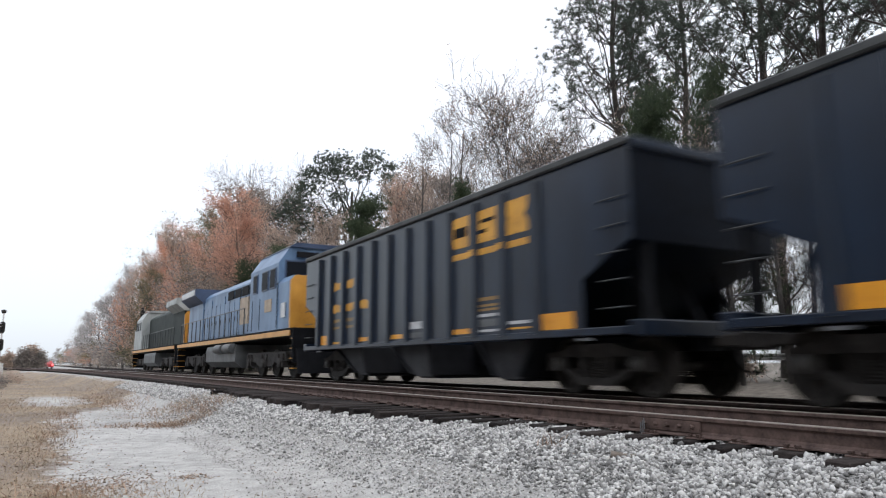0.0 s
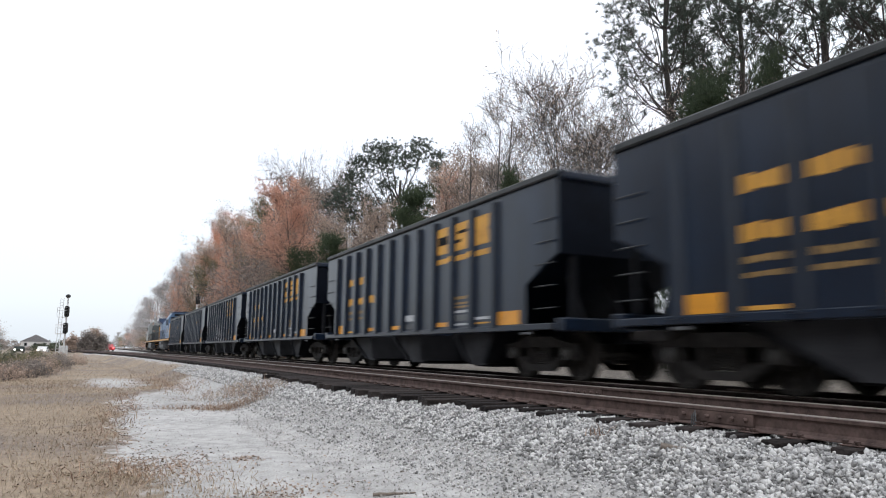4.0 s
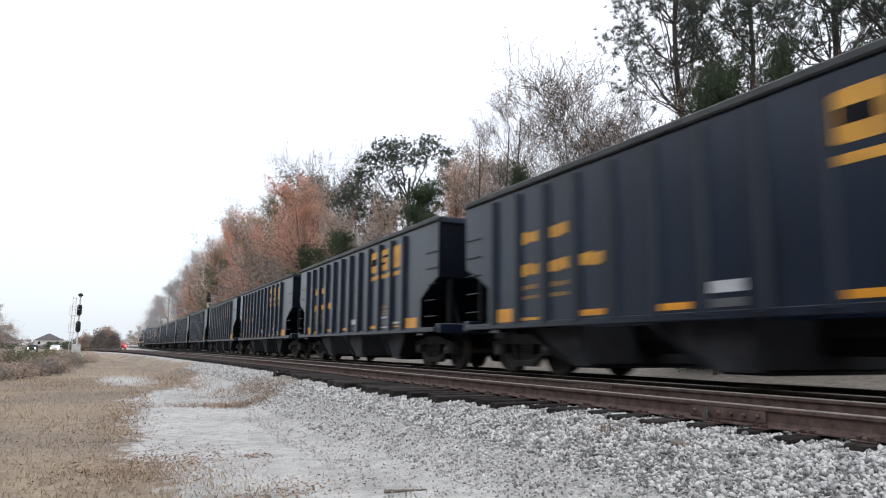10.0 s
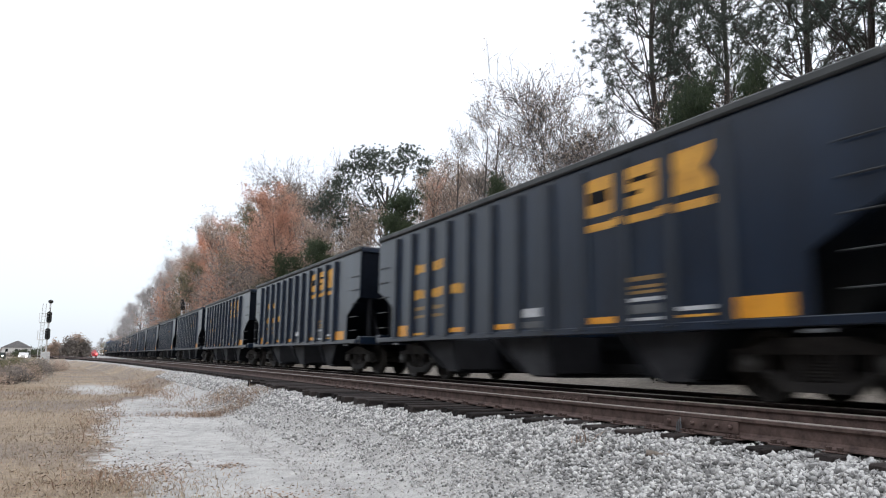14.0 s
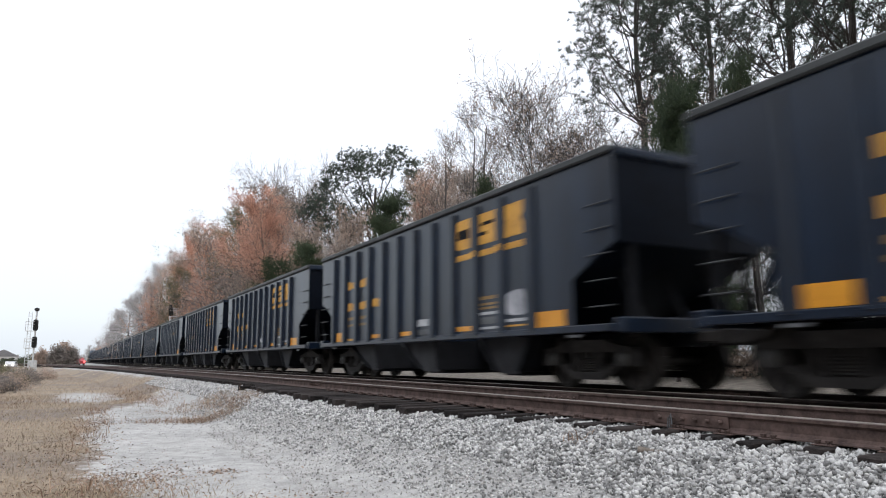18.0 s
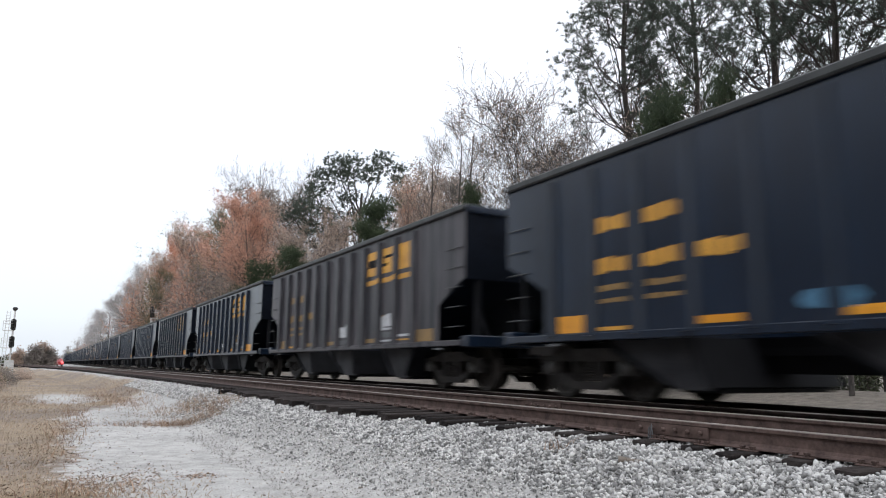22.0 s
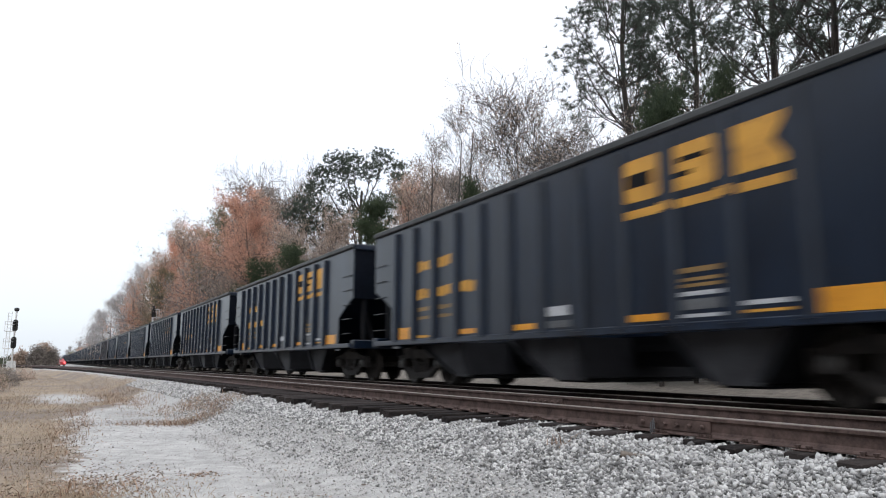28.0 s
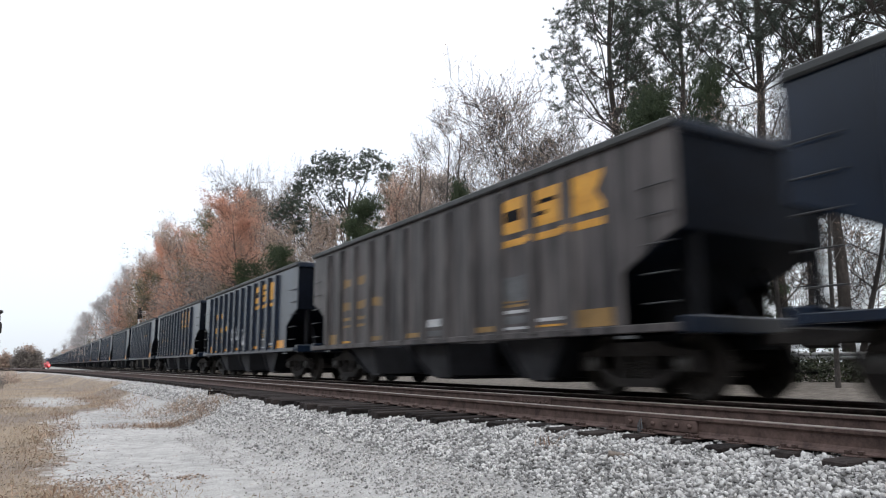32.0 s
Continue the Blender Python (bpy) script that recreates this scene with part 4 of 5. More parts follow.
def tag_blob(k, b0, b1, z0, z1, material, seed, pieces=5):
    """Sprayed paint in overlapping rounded swashes between the posts; it means no letters."""
    rnd = random.Random(seed)
    for i in range(pieces):
        w = (b1 - b0) / pieces
        b = b0 + w * i
        lo, hi = z0 + rnd.uniform(0, 0.18) * (z1 - z0), z1 - rnd.uniform(0, 0.25) * (z1 - z0)
        n = 12
        pts = []
        for j in range(n):
            a = 2 * math.pi * j / n
            r = 1 + 0.12 * rnd.uniform(-1, 1)
            pts.append((HALF - (b + w / 2) - 0.58 * w * r * math.copysign(abs(math.cos(a)) ** 0.6, math.cos(a)), (lo + hi) / 2 + (hi - lo) / 2 * r * math.copysign(abs(math.sin(a)) ** 0.6, math.sin(a))))
        d = 0.005 + 0.0015 * i
        pts = [(y * 0.992, raised(z)) for y, z in pts]
        part("spray_paint", Shape().extrude(pts, -SIDE - 0.002 - d, -SIDE - 0.002), material, cars[k], "sprayed paint patch")


def tag_strokes(k, b0, b1, z0, z1, material, seed, count=9, wide=0.07):
    """Sprayed paint as loose curling ribbons; they form no letters."""
    rnd = random.Random(seed)
    for i in range(count):
        cb, cz = rnd.uniform(b0, b1), rnd.uniform(z0, z1)
        rb, rz = (b1 - b0) * rnd.uniform(0.12, 0.34), (z1 - z0) * rnd.uniform(0.12, 0.36)
        a0, sweep, w = rnd.uniform(0, 6.28), rnd.uniform(1.6, 3.9), wide * rnd.uniform(0.6, 1.5)
        inner, outer, n = [], [], 12
        for j in range(n + 1):
            a = a0 + sweep * j / n
            swell = w * (0.55 + 0.45 * math.sin(math.pi * j / n))
            for side, line in ((-1, inner), (1, outer)):
                b = min(b1, max(b0, cb + (rb + side * swell / 2) * math.cos(a)))
                z = min(z1, max(z0, cz + (rz + side * swell / 2) * math.sin(a)))
                line.append(((HALF - b) * 0.992, raised(z)))
        part("spray_stroke", Shape().extrude(inner + outer[::-1], -SIDE - 0.008 - 0.001 * i, -SIDE - 0.002), material, cars[k], "curling sprayed paint stroke")


tag_blob(1, 3.2, 3.9, 1.15, 1.42, M["blue_tag"], 1, 2)
tag_strokes(2, 4.5, 8.5, 1.05, 1.85, M["pale"], 2, 26, 0.13)
tag_strokes(2, 0.15, 1.05, 2.35, 3.3, M["faint"], 3, 14, 0.13)
tag_strokes(3, 0.15, 1.05, 2.25, 3.25, M["faint"], 4, 14, 0.13)
tag_strokes(7, 0.1, 1.75, 1.9, 3.25, M["teal"], 5, 17, 0.13)
tag_blob(11, 10.85, 11.45, 1.25, 1.75, M["pale"], 6, 1)
tag_blob(19, 10.75, 11.35, 1.25, 1.75, M["pale"], 7, 1)
tag_blob(23, 6.9, 7.9, 1.28, 1.62, M["white"], 8, 2)
tag_blob(23, 9.5, 10.5, 1.38, 1.72, M["white"], 9, 2)
tag_blob(24, 5.6, 6.2, 1.15, 1.4, M["blue_tag"], 10, 1)
tag_blob(26, 1.58, 2.1, 1.7, 2.02, M["white"], 11, 1)
tag_blob(31, 2.2, 4.9, 1.1, 1.65, M["beige"], 12, 3)
tag_strokes(33, 5.3, 7.4, 1.15, 1.95, M["pale"], 13, 11, 0.12)
tag_blob(34, 9.75, 10.5, 1.45, 1.95, M["dimwhite"], 15, 1)
tag_blob(6, 11.6, 12.5, 1.5, 2.1, M["dimwhite"], 14, 2)


def locomotive(scheme, label, cab_m):
    """A six-axle road locomotive; its cab end points to -y, length 22.3 m, centred."""
    main, end_m, stripe_m, top_m = scheme
    lo = thing("locomotive", label, "locomotive", "locomotives of the coal train")
    H = 11.15
    part("frame", Shape().box(-1.52, 1.52, -H + 0.5, H - 0.5, 1.38, 1.62, 0.03), M["under"], lo, "dark underframe")
    for s in (-1, 1):
        part("sill_stripe", Shape().box(s * 1.545 - 0.012, s * 1.545 + 0.012, -H + 0.6, H - 0.6, 1.42, 1.60), stripe_m, lo, "stripe along the walkway edge")
    part("walkway", Shape().box(-1.54, 1.54, -H + 0.5, H - 0.5, 1.62, 1.67), M["under"], lo)
    tank = Shape().extrude([(-1.45, 1.3), (-1.5, 1.1), (-1.5, 0.6), (-1.2, 0.35), (1.2, 0.35), (1.5, 0.6), (1.5, 1.1), (1.45, 1.3)], -3.2, 2.6, "y")
    part("fuel_tank", tank, M["tank_grey"], lo, "large fuel tank slung between the trucks")
    part("cab_number_panel", Shape().box(-1.535, -1.523, -8.3, -7.4, 2.35, 2.80), M["faded"], lo, "faded gold panel on the cab side")
    part("hood_marking", Shape().box(-1.0, -0.987, -3.2, -1.6, 2.2, 3.35), M["faded"], lo, "faded gold emblem panel on the hood")
    for yy in (-2.4, -0.6):
        part("air_reservoir", Shape().turned([(yy - 0.7, 0.02), (yy - 0.66, 0.2), (yy + 0.66, 0.2), (yy + 0.7, 0.02)], 14, "y", (-1.56, 0, 1.15)), M["tank_grey"], lo)
    # hood, in sections with doors
    part("long_hood", Shape().extrude([(-0.95, 1.67), (0.95, 1.67), (0.95, 3.95), (0.70, 4.2), (-0.70, 4.2), (-0.95, 3.95)], -5.3, 6.4, "y"), main, lo)
    for k in range(11):
        yy = -4.3 + 0.96 * k
        d = part("hood_door", Shape().box(-0.985, -0.955, yy, yy + 0.86, 1.80, 3.35 if k % 3 else 3.75, 0.01), main, lo)
        part("door_gap", Shape().box(-0.972, -0.952, yy + 0.86, yy + 0.96, 1.80, 3.4), M["under"], lo)
        part("door_latch", Shape().box(-1.01, -0.985, yy + 0.70, yy + 0.76, 2.4, 2.62), M["grab"], d)
    for k in range(4):
        part("intake_grille", Shape().box(-0.99, -0.955, -4.2 + 1.3 * k, -3.1 + 1.3 * k, 3.45, 3.85), M["under"], lo, "dark intake grille")
    part("radiator", Shape().extrude([(-1.0, 1.67), (1.0, 1.67), (1.0, 3.5), (1.05, 3.9), (-1.05, 3.9), (-1.0, 3.5)], 6.4, 10.3, "y"), main, lo)
    part("radiator_wing", Shape().extrude([(-1.05, 3.75), (1.05, 3.75), (1.5, 4.15), (1.5, 4.5), (-1.5, 4.5), (-1.5, 4.15)], 6.2, 10.4, "y"), top_m, lo, "flared radiator wings on the roof")
    for s in (-1, 1):
        part("radiator_screen", Shape().box(s * 1.51 - 0.01, s * 1.51 + 0.01, 6.4, 10.2, 4.18, 4.46), M["galv"] if s < 0 else M["loco_grey"], lo)
    part("rear_panel", Shape().extrude([(-1.0, 1.67), (1.0, 1.67), (1.0, 3.5), (0.85, 3.7), (-0.85, 3.7), (-1.0, 3.5)], 10.3, 10.42, "y"), M["yellow"], lo, "yellow end panel of the hood")
    part("exhaust_stack", Shape().box(-0.4, 0.4, 1.0, 2.2, 4.2, 4.42, 0.03), M["under"], lo)
    # cab and nose
    part("cab", Shape().extrude([(-1.52, 1.67), (1.52, 1.67), (1.52, 4.02), (1.12, 4.62), (-1.12, 4.62), (-1.52, 4.02)], -9.0, -5.3, "y"), cab_m, lo)
    part("cab_roof", Shape().extrude([(-1.17, 4.60), (1.17, 4.60), (0.92, 4.76), (-0.92, 4.76)], -9.1, -5.2, "y"), top_m, lo)
    for yy, w in ((-8.4, 0.62), (-7.4, 0.72), (-6.1, 0.5)):
        for s in (-1, 1):
            win = part("cab_window", Shape().box(s * 1.535 - 0.02, s * 1.535 + 0.02, yy - w / 2 - 0.05, yy + w / 2 + 0.05, 3.14, 3.88, 0.01), top_m, lo, "cab side window")
            part("pane", Shape().box(s * 1.556 - 0.006, s * 1.556 + 0.006, yy - w / 2, yy + w / 2, 3.19, 3.83), M["glass"], win)
    for xx in (-0.75, 0.75):
        win = part("windshield", Shape().box(xx - 0.55, xx + 0.55, -9.04, -8.99, 3.48, 4.12), top_m, lo)
        part("pane", Shape().box(xx - 0.5, xx + 0.5, -9.052, -9.042, 3.53, 4.07), M["glass"], win)
    part("nose", Shape().extrude([(-1.50, 1.67), (1.50, 1.67), (1.50, 3.26), (1.34, 3.46), (-1.34, 3.46), (-1.50, 3.26)], -10.22, -9.0, "y"), cab_m, lo, "short hood at the cab end")
    part("nose_front", Shape().extrude([(-1.49, 1.67), (1.49, 1.67), (1.49, 3.25), (1.33, 3.44), (-1.33, 3.44), (-1.49, 3.25)], -10.34, -10.22, "y"), end_m, lo, "painted front of the short hood")
    part("nose_door", Shape().box(-0.42, 0.32, -10.365, -10.342, 1.75, 3.02, 0.01), end_m, lo)
    part("headlight", Shape().turned([(-10.37, 0.16), (-10.34, 0.18)], 12, "y", (0.62, 0, 2.62)), M["tank_grey"], lo)
    for yy, w, z1 in ((-5.15, 0.05, 3.5), (-8.95, 0.04, 3.3), (-6.75, 0.035, 2.9), (-5.7, 0.035, 2.9)):
        part("panel_seam", Shape().box(-1.532, -1.521, yy, yy + w, 1.75, z1), M["under"], lo)
    part("cab_grille", Shape().box(-1.535, -1.521, -9.9, -9.45, 2.05, 2.55, 0.005), M["galv"], lo, "small pale grille low on the cab side")
    part("number_board", Shape().box(-0.9, 0.9, -9.12, -9.04, 4.24, 4.44), M["under"], lo)
    for e in (-1, 1):
        part("end_plate", Shape().box(-1.5, 1.5, e * (H - 0.45) - 0.05, e * (H - 0.45) + 0.05, 0.55, 1.67), M["under"], lo)
        part("snow_plow", Shape().extrude([(e * (H - 0.4), 1.0), (e * (H - 0.15), 0.2), (e * (H - 0.05), 0.2), (e * (H - 0.3), 1.0)], -1.4, 1.4), M["under"], lo, "dark pilot plow at the end")
        part("coupler", Shape().box(-0.11, 0.11, min(e * (H - 0.4), e * (H + 0.1)), max(e * (H - 0.4), e * (H + 0.1)), 0.78, 0.96, 0.02), M["truck"], lo)
        for s in (-1, 1):
            st = Shape()
            for i in range(4):
                st.box(s * 1.3 - 0.2, s * 1.3 + 0.2, e * (H - 0.55) - 0.12, e * (H - 0.55) + 0.12, 0.35 + 0.32 * i, 0.38 + 0.32 * i)
            part("step_well", st, M["yellow"], lo, "yellow-edged boarding steps")
    for s in (-1, 1):
        for k in range(14):
            yy = -4.4 + 1.1 * k
            part("stanchion", Shape().tube((s * 1.5, yy, 1.62), (s * 1.5, yy, 2.72), 0.02, 0.02, 6), M["grab"], lo)
        part("handrail", Shape().tube((s * 1.5, -4.4, 2.72), (s * 1.5, 9.9, 2.72), 0.02, 0.02, 6), M["grab"], lo)
    wm = solid(wheelset_shape(0.53).mesh("wheelset", M["wheel"]))
    for yy in (-6.7, 6.7):
        t = part("truck", Shape().box(-1.0, 1.0, -2.4, 2.4, 0.62, 0.95, 0.04), M["truck"], lo, at=(0, yy, 0))
        for s in (-1, 1):
            sf = Shape().extrude([(-2.6, 0.62), (-2.5, 0.92), (2.5, 0.92), (2.6, 0.62), (1.2, 0.55), (0.9, 0.42), (-0.9, 0.42), (-1.2, 0.55)], s * 1.18 - 0.06, s * 1.18 + 0.06)
            for dy in (-2.05, 0.0, 2.05):
                sf.turned([(s * 1.22, 0.19), (s * 1.34, 0.17), (s * 1.36, 0.08)], 12, "x", (0, dy, 0.53))
                sf.box(s * 1.2 - 0.1, s * 1.2 + 0.1, dy - 0.34, dy - 0.22, 0.4, 0.85)
                sf.box(s * 1.2 - 0.1, s * 1.2 + 0.1, dy + 0.22, dy + 0.34, 0.4, 0.85)
            part("side_frame", sf, M["truck"], t)
        for k, dy in enumerate((-2.05, 0.0, 2.05)):
            w = part("wheelset", wm, None, t, "pair of steel wheels on an axle", at=pose(0, dy, 0.53))
            w["spin"] = 3 + k
    return lo


loco_near = locomotive((M["blue"], M["yellow"], M["yellow"], M["darkblue"]), "blue locomotive with yellow nose coupled ahead of the cars", M["blue"])
loco_lead = locomotive((M["loco_dark"], M["loco_grey"], M["yellow"], M["loco_grey"]), "grey and dark green leading locomotive of the coal train", M["loco_grey"])


# ---- trees ----
def grow(seed, height, r, start, levels, spread, count, up=0.35, lean=0.05, crook=0.12, clumped=False, taper=0.75):
    """Limbs as tapered segments and the places where twigs end."""
    rnd = random.Random(seed)
    segs, tips, ends = [], [], []

    def limb(p, d, length, radius, level):
        steps = 7 if level == 0 else (5 if level == 1 else 3)
        for k in range(steps):
            d = (d + Vector((rnd.uniform(-1, 1), rnd.uniform(-1, 1), rnd.uniform(-0.6, 0.9))) * (crook if level else crook * 0.3) + Vector((0, 0, up * 0.10 if level else 0.05))).normalized()
            q = p + d * (length / steps)
            r0, r1 = radius * (1 - 0.78 * k / steps), radius * (1 - 0.78 * (k + 1) / steps)
            segs.append((p, q, r0, r1, level))
            here = (k + 1) / steps
            if level < levels and (level > 0 or here > start):
                n = count[level] if level else max(1, int(count[0] * (0.6 + 0.6 * rnd.random())))
                for _ in range(n):
                    a = rnd.uniform(0, 2 * math.pi)
                    side = d.orthogonal().normalized()
                    side = Matrix.Rotation(a, 3, d) @ side
                    if level == 0:
                        out = (Vector((math.cos(a), math.sin(a), 0)) + Vector((0, 0, up + 0.9 * (here - 0.5))))
                        size = length * spread * (1.15 - taper * here) * rnd.uniform(0.65, 1.15)
                    else:
                        out = d * 0.9 + side * 0.9 + Vector((0, 0, 0.2 * up))
                        size = length * rnd.uniform(0.42, 0.66)
                    limb(q, out.normalized(), size, max(r1 * (0.42 if level == 0 else 0.6), 0.006), level + 1)
            if level == levels or (level == levels - 1 and k >= steps - 2):
                tips.append((q, d))
            p = q
        if level >= max(1, levels - 1):
            ends.append((p, d))

    limb(Vector((0, 0, -0.2)), Vector((rnd.uniform(-lean, lean), rnd.uniform(-lean, lean), 1)).normalized(), height, r, 0)
    f = height / max(s[1].z for s in segs)
    if clumped:
        tips = ends
    # the leader ends above the foot
    peak = max((s[1] for s in segs), key=lambda v: v.z)
    def up_right(v):
        return Vector((v.x - peak.x * v.z / peak.z, v.y - peak.y * v.z / peak.z, v.z)) * f
    return [(up_right(p), up_right(q), a, b, level) for p, q, a, b, level in segs], [(up_right(p), d) for p, d in tips]


def limbs_mesh(name, segs, material, thin=0.006):
    verts, faces = [], []
    for p, q, r0, r1, level in segs:
        sides = (8, 6, 4, 3, 3)[min(level, 4)]
        d = (q - p).normalized()
        u = d.orthogonal().normalized()
        w = d.cross(u)
        o = len(verts)
        for c, rr in ((p, max(r0, thin)), (q, max(r1, thin))):
            for i in range(sides):
                a = 2 * math.pi * i / sides
                verts.append(c + (u * math.cos(a) + w * math.sin(a)) * rr)
        faces += [(o + i, o + (i + 1) % sides, o + sides + (i + 1) % sides, o + sides + i) for i in range(sides)]
    return from_arrays(name, np.array([tuple(v) for v in verts]), np.array(faces), material)


def leaves_mesh(name, seed, tips, per, reach, size, material, flat=1.0):
    """Small folded leaves round the twig ends."""
    rng = np.random.default_rng(seed)
    base = np.repeat(np.array([tuple(p) for p, d in tips]), per, 0)
    n = len(base)
    base = base + rng.normal(0, reach, (n, 3)) * np.array([1, 1, 0.8])
    leaf = np.array([(-1, 0, 0.15), (0, -0.6, 0), (1, 0, 0.15), (0, 0.6, 0)])
    v = np.einsum("nij,kj->nki", turns(rng, n), leaf) * (size * rng.uniform(0.6, 1.4, n))[:, None, None] + base[:, None]
    o = 4 * np.arange(n)[:, None]
    faces = np.vstack([np.hstack([o, o + 1, o + 2]), np.hstack([o, o + 2, o + 3])])
    return from_arrays(name, v.reshape(-1, 3), faces, material)


def needles_mesh(name, seed, tips, per, reach, length, material, spikes=9, width=0.012):
    """Tufts of long needles that fan out round the twig ends."""
    rng = np.random.default_rng(seed)
    base = np.repeat(np.array([tuple(p) for p, d in tips]), per, 0)
    way = np.repeat(np.array([tuple(d) for p, d in tips]), per, 0)
    n = len(base)
    base = base + rng.normal(0, reach, (n, 3)) * np.array([1, 1, 0.55])
    d = rng.normal(size=(n, spikes, 3)) + way[:, None] * 0.9 + np.array([0, 0, 0.35])
    d /= np.linalg.norm(d, axis=2)[:, :, None]
    s = np.cross(d, rng.normal(size=(n, spikes, 3)))
    s /= np.linalg.norm(s, axis=2)[:, :, None]
    ln = length * rng.uniform(0.7, 1.2, (n, spikes, 1))
    b = base[:, None] + d * 0
    v = np.stack([b - s * width, b + s * width, b + d * ln], 2).reshape(-1, 3)
    faces = np.arange(len(v)).reshape(-1, 3)
    return from_arrays(name, v, faces, material)


def bough(rnd, segs, tips, p, end, r, twigs, reach):
    """A limb that bows out to its end, with twigs on its outer part."""
    p, end = Vector(p), Vector(end)
    span = (end - p).length
    foot, way, n = p.copy(), (end - p).normalized(), 6
    for k in range(1, n + 1):
        t = k / n
        q = foot.lerp(end, t) + Vector((rnd.uniform(-1, 1), rnd.uniform(-1, 1), rnd.uniform(-1, 1))) * 0.035 * span * (1 - t) - Vector((0, 0, 0.10 * span * math.sin(math.pi * t)))
        segs.append((p, q, r * (1 - 0.75 * (k - 1) / n), r * (1 - 0.75 * k / n), 1))
        if t > 0.3:
            for _ in range(twigs):
                d = (way * 0.5 + Vector((rnd.uniform(-1, 1), rnd.uniform(-1, 1), rnd.uniform(-0.35, 0.9)))).normalized()
                e = q + d * reach * rnd.uniform(0.45, 1.0)
                segs.append((q, e, r * 0.22, r * 0.10, 2))
                tips.append((e, d))
                for _ in range(2):
                    d2 = (d + Vector((rnd.uniform(-1, 1), rnd.uniform(-1, 1), rnd.uniform(-0.3, 1)))).normalized()
                    e2 = q.lerp(e, rnd.uniform(0.35, 0.8))
                    segs.append((e2, e2 + d2 * reach * 0.45, r * 0.12, r * 0.08, 3))
                    tips.append((e2 + d2 * reach * 0.45, d2))
        p = q


def pine_stem(rnd, segs, top, r):
    p = Vector((0, 0, -0.2))
    stem = [p]
    for k in range(1, 9):
        q = Vector((rnd.uniform(-0.10, 0.10), rnd.uniform(-0.10, 0.10), top * k / 8))
        segs.append((p, q, r * (1 - 0.085 * (k - 1)), r * (1 - 0.085 * k), 0))
        stem.append(q)
        p = q
    return stem


def needle_mass(rnd, tips, c, r, thick, flat=0.72):
    """Tufts scattered through a flattened round mass."""
    for _ in range(int(thick * r * r)):
        d = Vector((rnd.gauss(0, 1), rnd.gauss(0, 1), rnd.gauss(0, 1) + 0.25)).normalized()
        k = r * rnd.uniform(0.35, 1.0) * (1.12 if rnd.random() < 0.25 else 0.95)
        tips.append((c + Vector((d.x * k, d.y * k, d.z * k * flat)), d))


def open_pine(seed):
    """A tall pine, bare below, whose rising boughs bear tufted masses in a rounded crown."""
    rnd = random.Random(seed)
    segs, tips = [], []
    stem = pine_stem(rnd, segs, 13.6, 0.165)
    for i in range(44):
        a, h = 2.4 * i + rnd.uniform(-0.5, 0.5), 9.4 + 5.6 * ((i + rnd.random()) / 44) ** 0.85
        edge = math.sqrt(max(0.05, 1 - ((h - 12.0) / 3.2) ** 2))
        out = 2.35 * edge * rnd.uniform(0.35, 1.0) ** 0.6
        c = Vector((math.cos(a) * out, math.sin(a) * out, h))
        foot = stem[max(4, min(8, int((h - 0.75 * out - 0.4) / 13.6 * 8)))]
        loose = []
        bough(rnd, segs, loose, foot, c, 0.009 * out + 0.011, 2, 0.5)
        tips += loose[len(loose) // 3:]
        needle_mass(rnd, tips, c, rnd.uniform(0.42, 0.78), 78)
    # dead stubs below the crown
    for i in range(9):
        a, h = rnd.uniform(0, 6.28), rnd.uniform(5.5, 9.5)
        bough(rnd, segs, [], (0, 0, h), (math.cos(a) * 1.5, math.sin(a) * 1.5, h + rnd.uniform(-0.1, 0.5)), 0.02, 1, 0.4)
    return segs, tips


# the broad pine's needle masses: across, height, radius
PUFFS = [(-0.6, 14.0, 1.0), (1.4, 14.0, 1.0), (2.5, 13.3, 0.8), (-1.6, 13.2, 1.05), (-2.5, 12.3, 1.0), (-2.9, 11.3, 0.9), (-3.5, 10.2, 0.9), (-0.9, 12.4, 0.85), (0.6, 13.0, 0.9), (2.4, 12.4, 0.7),
         (-0.9, 11.0, 0.75), (-0.4, 9.9, 0.8), (1.2, 10.3, 0.9), (-3.4, 9.2, 0.85), (-1.5, 9.0, 0.9), (0.8, 8.9, 0.95), (2.6, 11.5, 0.55), (-4.2, 9.6, 0.65), (-2.1, 10.1, 0.8), (2.1, 9.6, 0.6)]


def round_pine(seed):
    """A broad pine: forked limbs that each bear a dense flattened mass of needles."""
    rnd = random.Random(seed)
    segs, tips = [], []
    stem = pine_stem(rnd, segs, 11.6, 0.24)
    for u, h, r in PUFFS:
        r *= 1.12
        depth = rnd.uniform(-1.9, 1.9)
        c = Vector((u, depth, h))
        foot = stem[max(3, min(8, int((h - 2.6 - 0.25 * abs(u)) / 11.6 * 8)))]
        loose = []
        bough(rnd, segs, loose, foot, c - Vector((0, 0, 0.25 * r)), 0.075, 2, 0.7 * r)
        tips += loose[len(loose) // 2:]
        needle_mass(rnd, tips, c, r, 150)
    return segs, tips


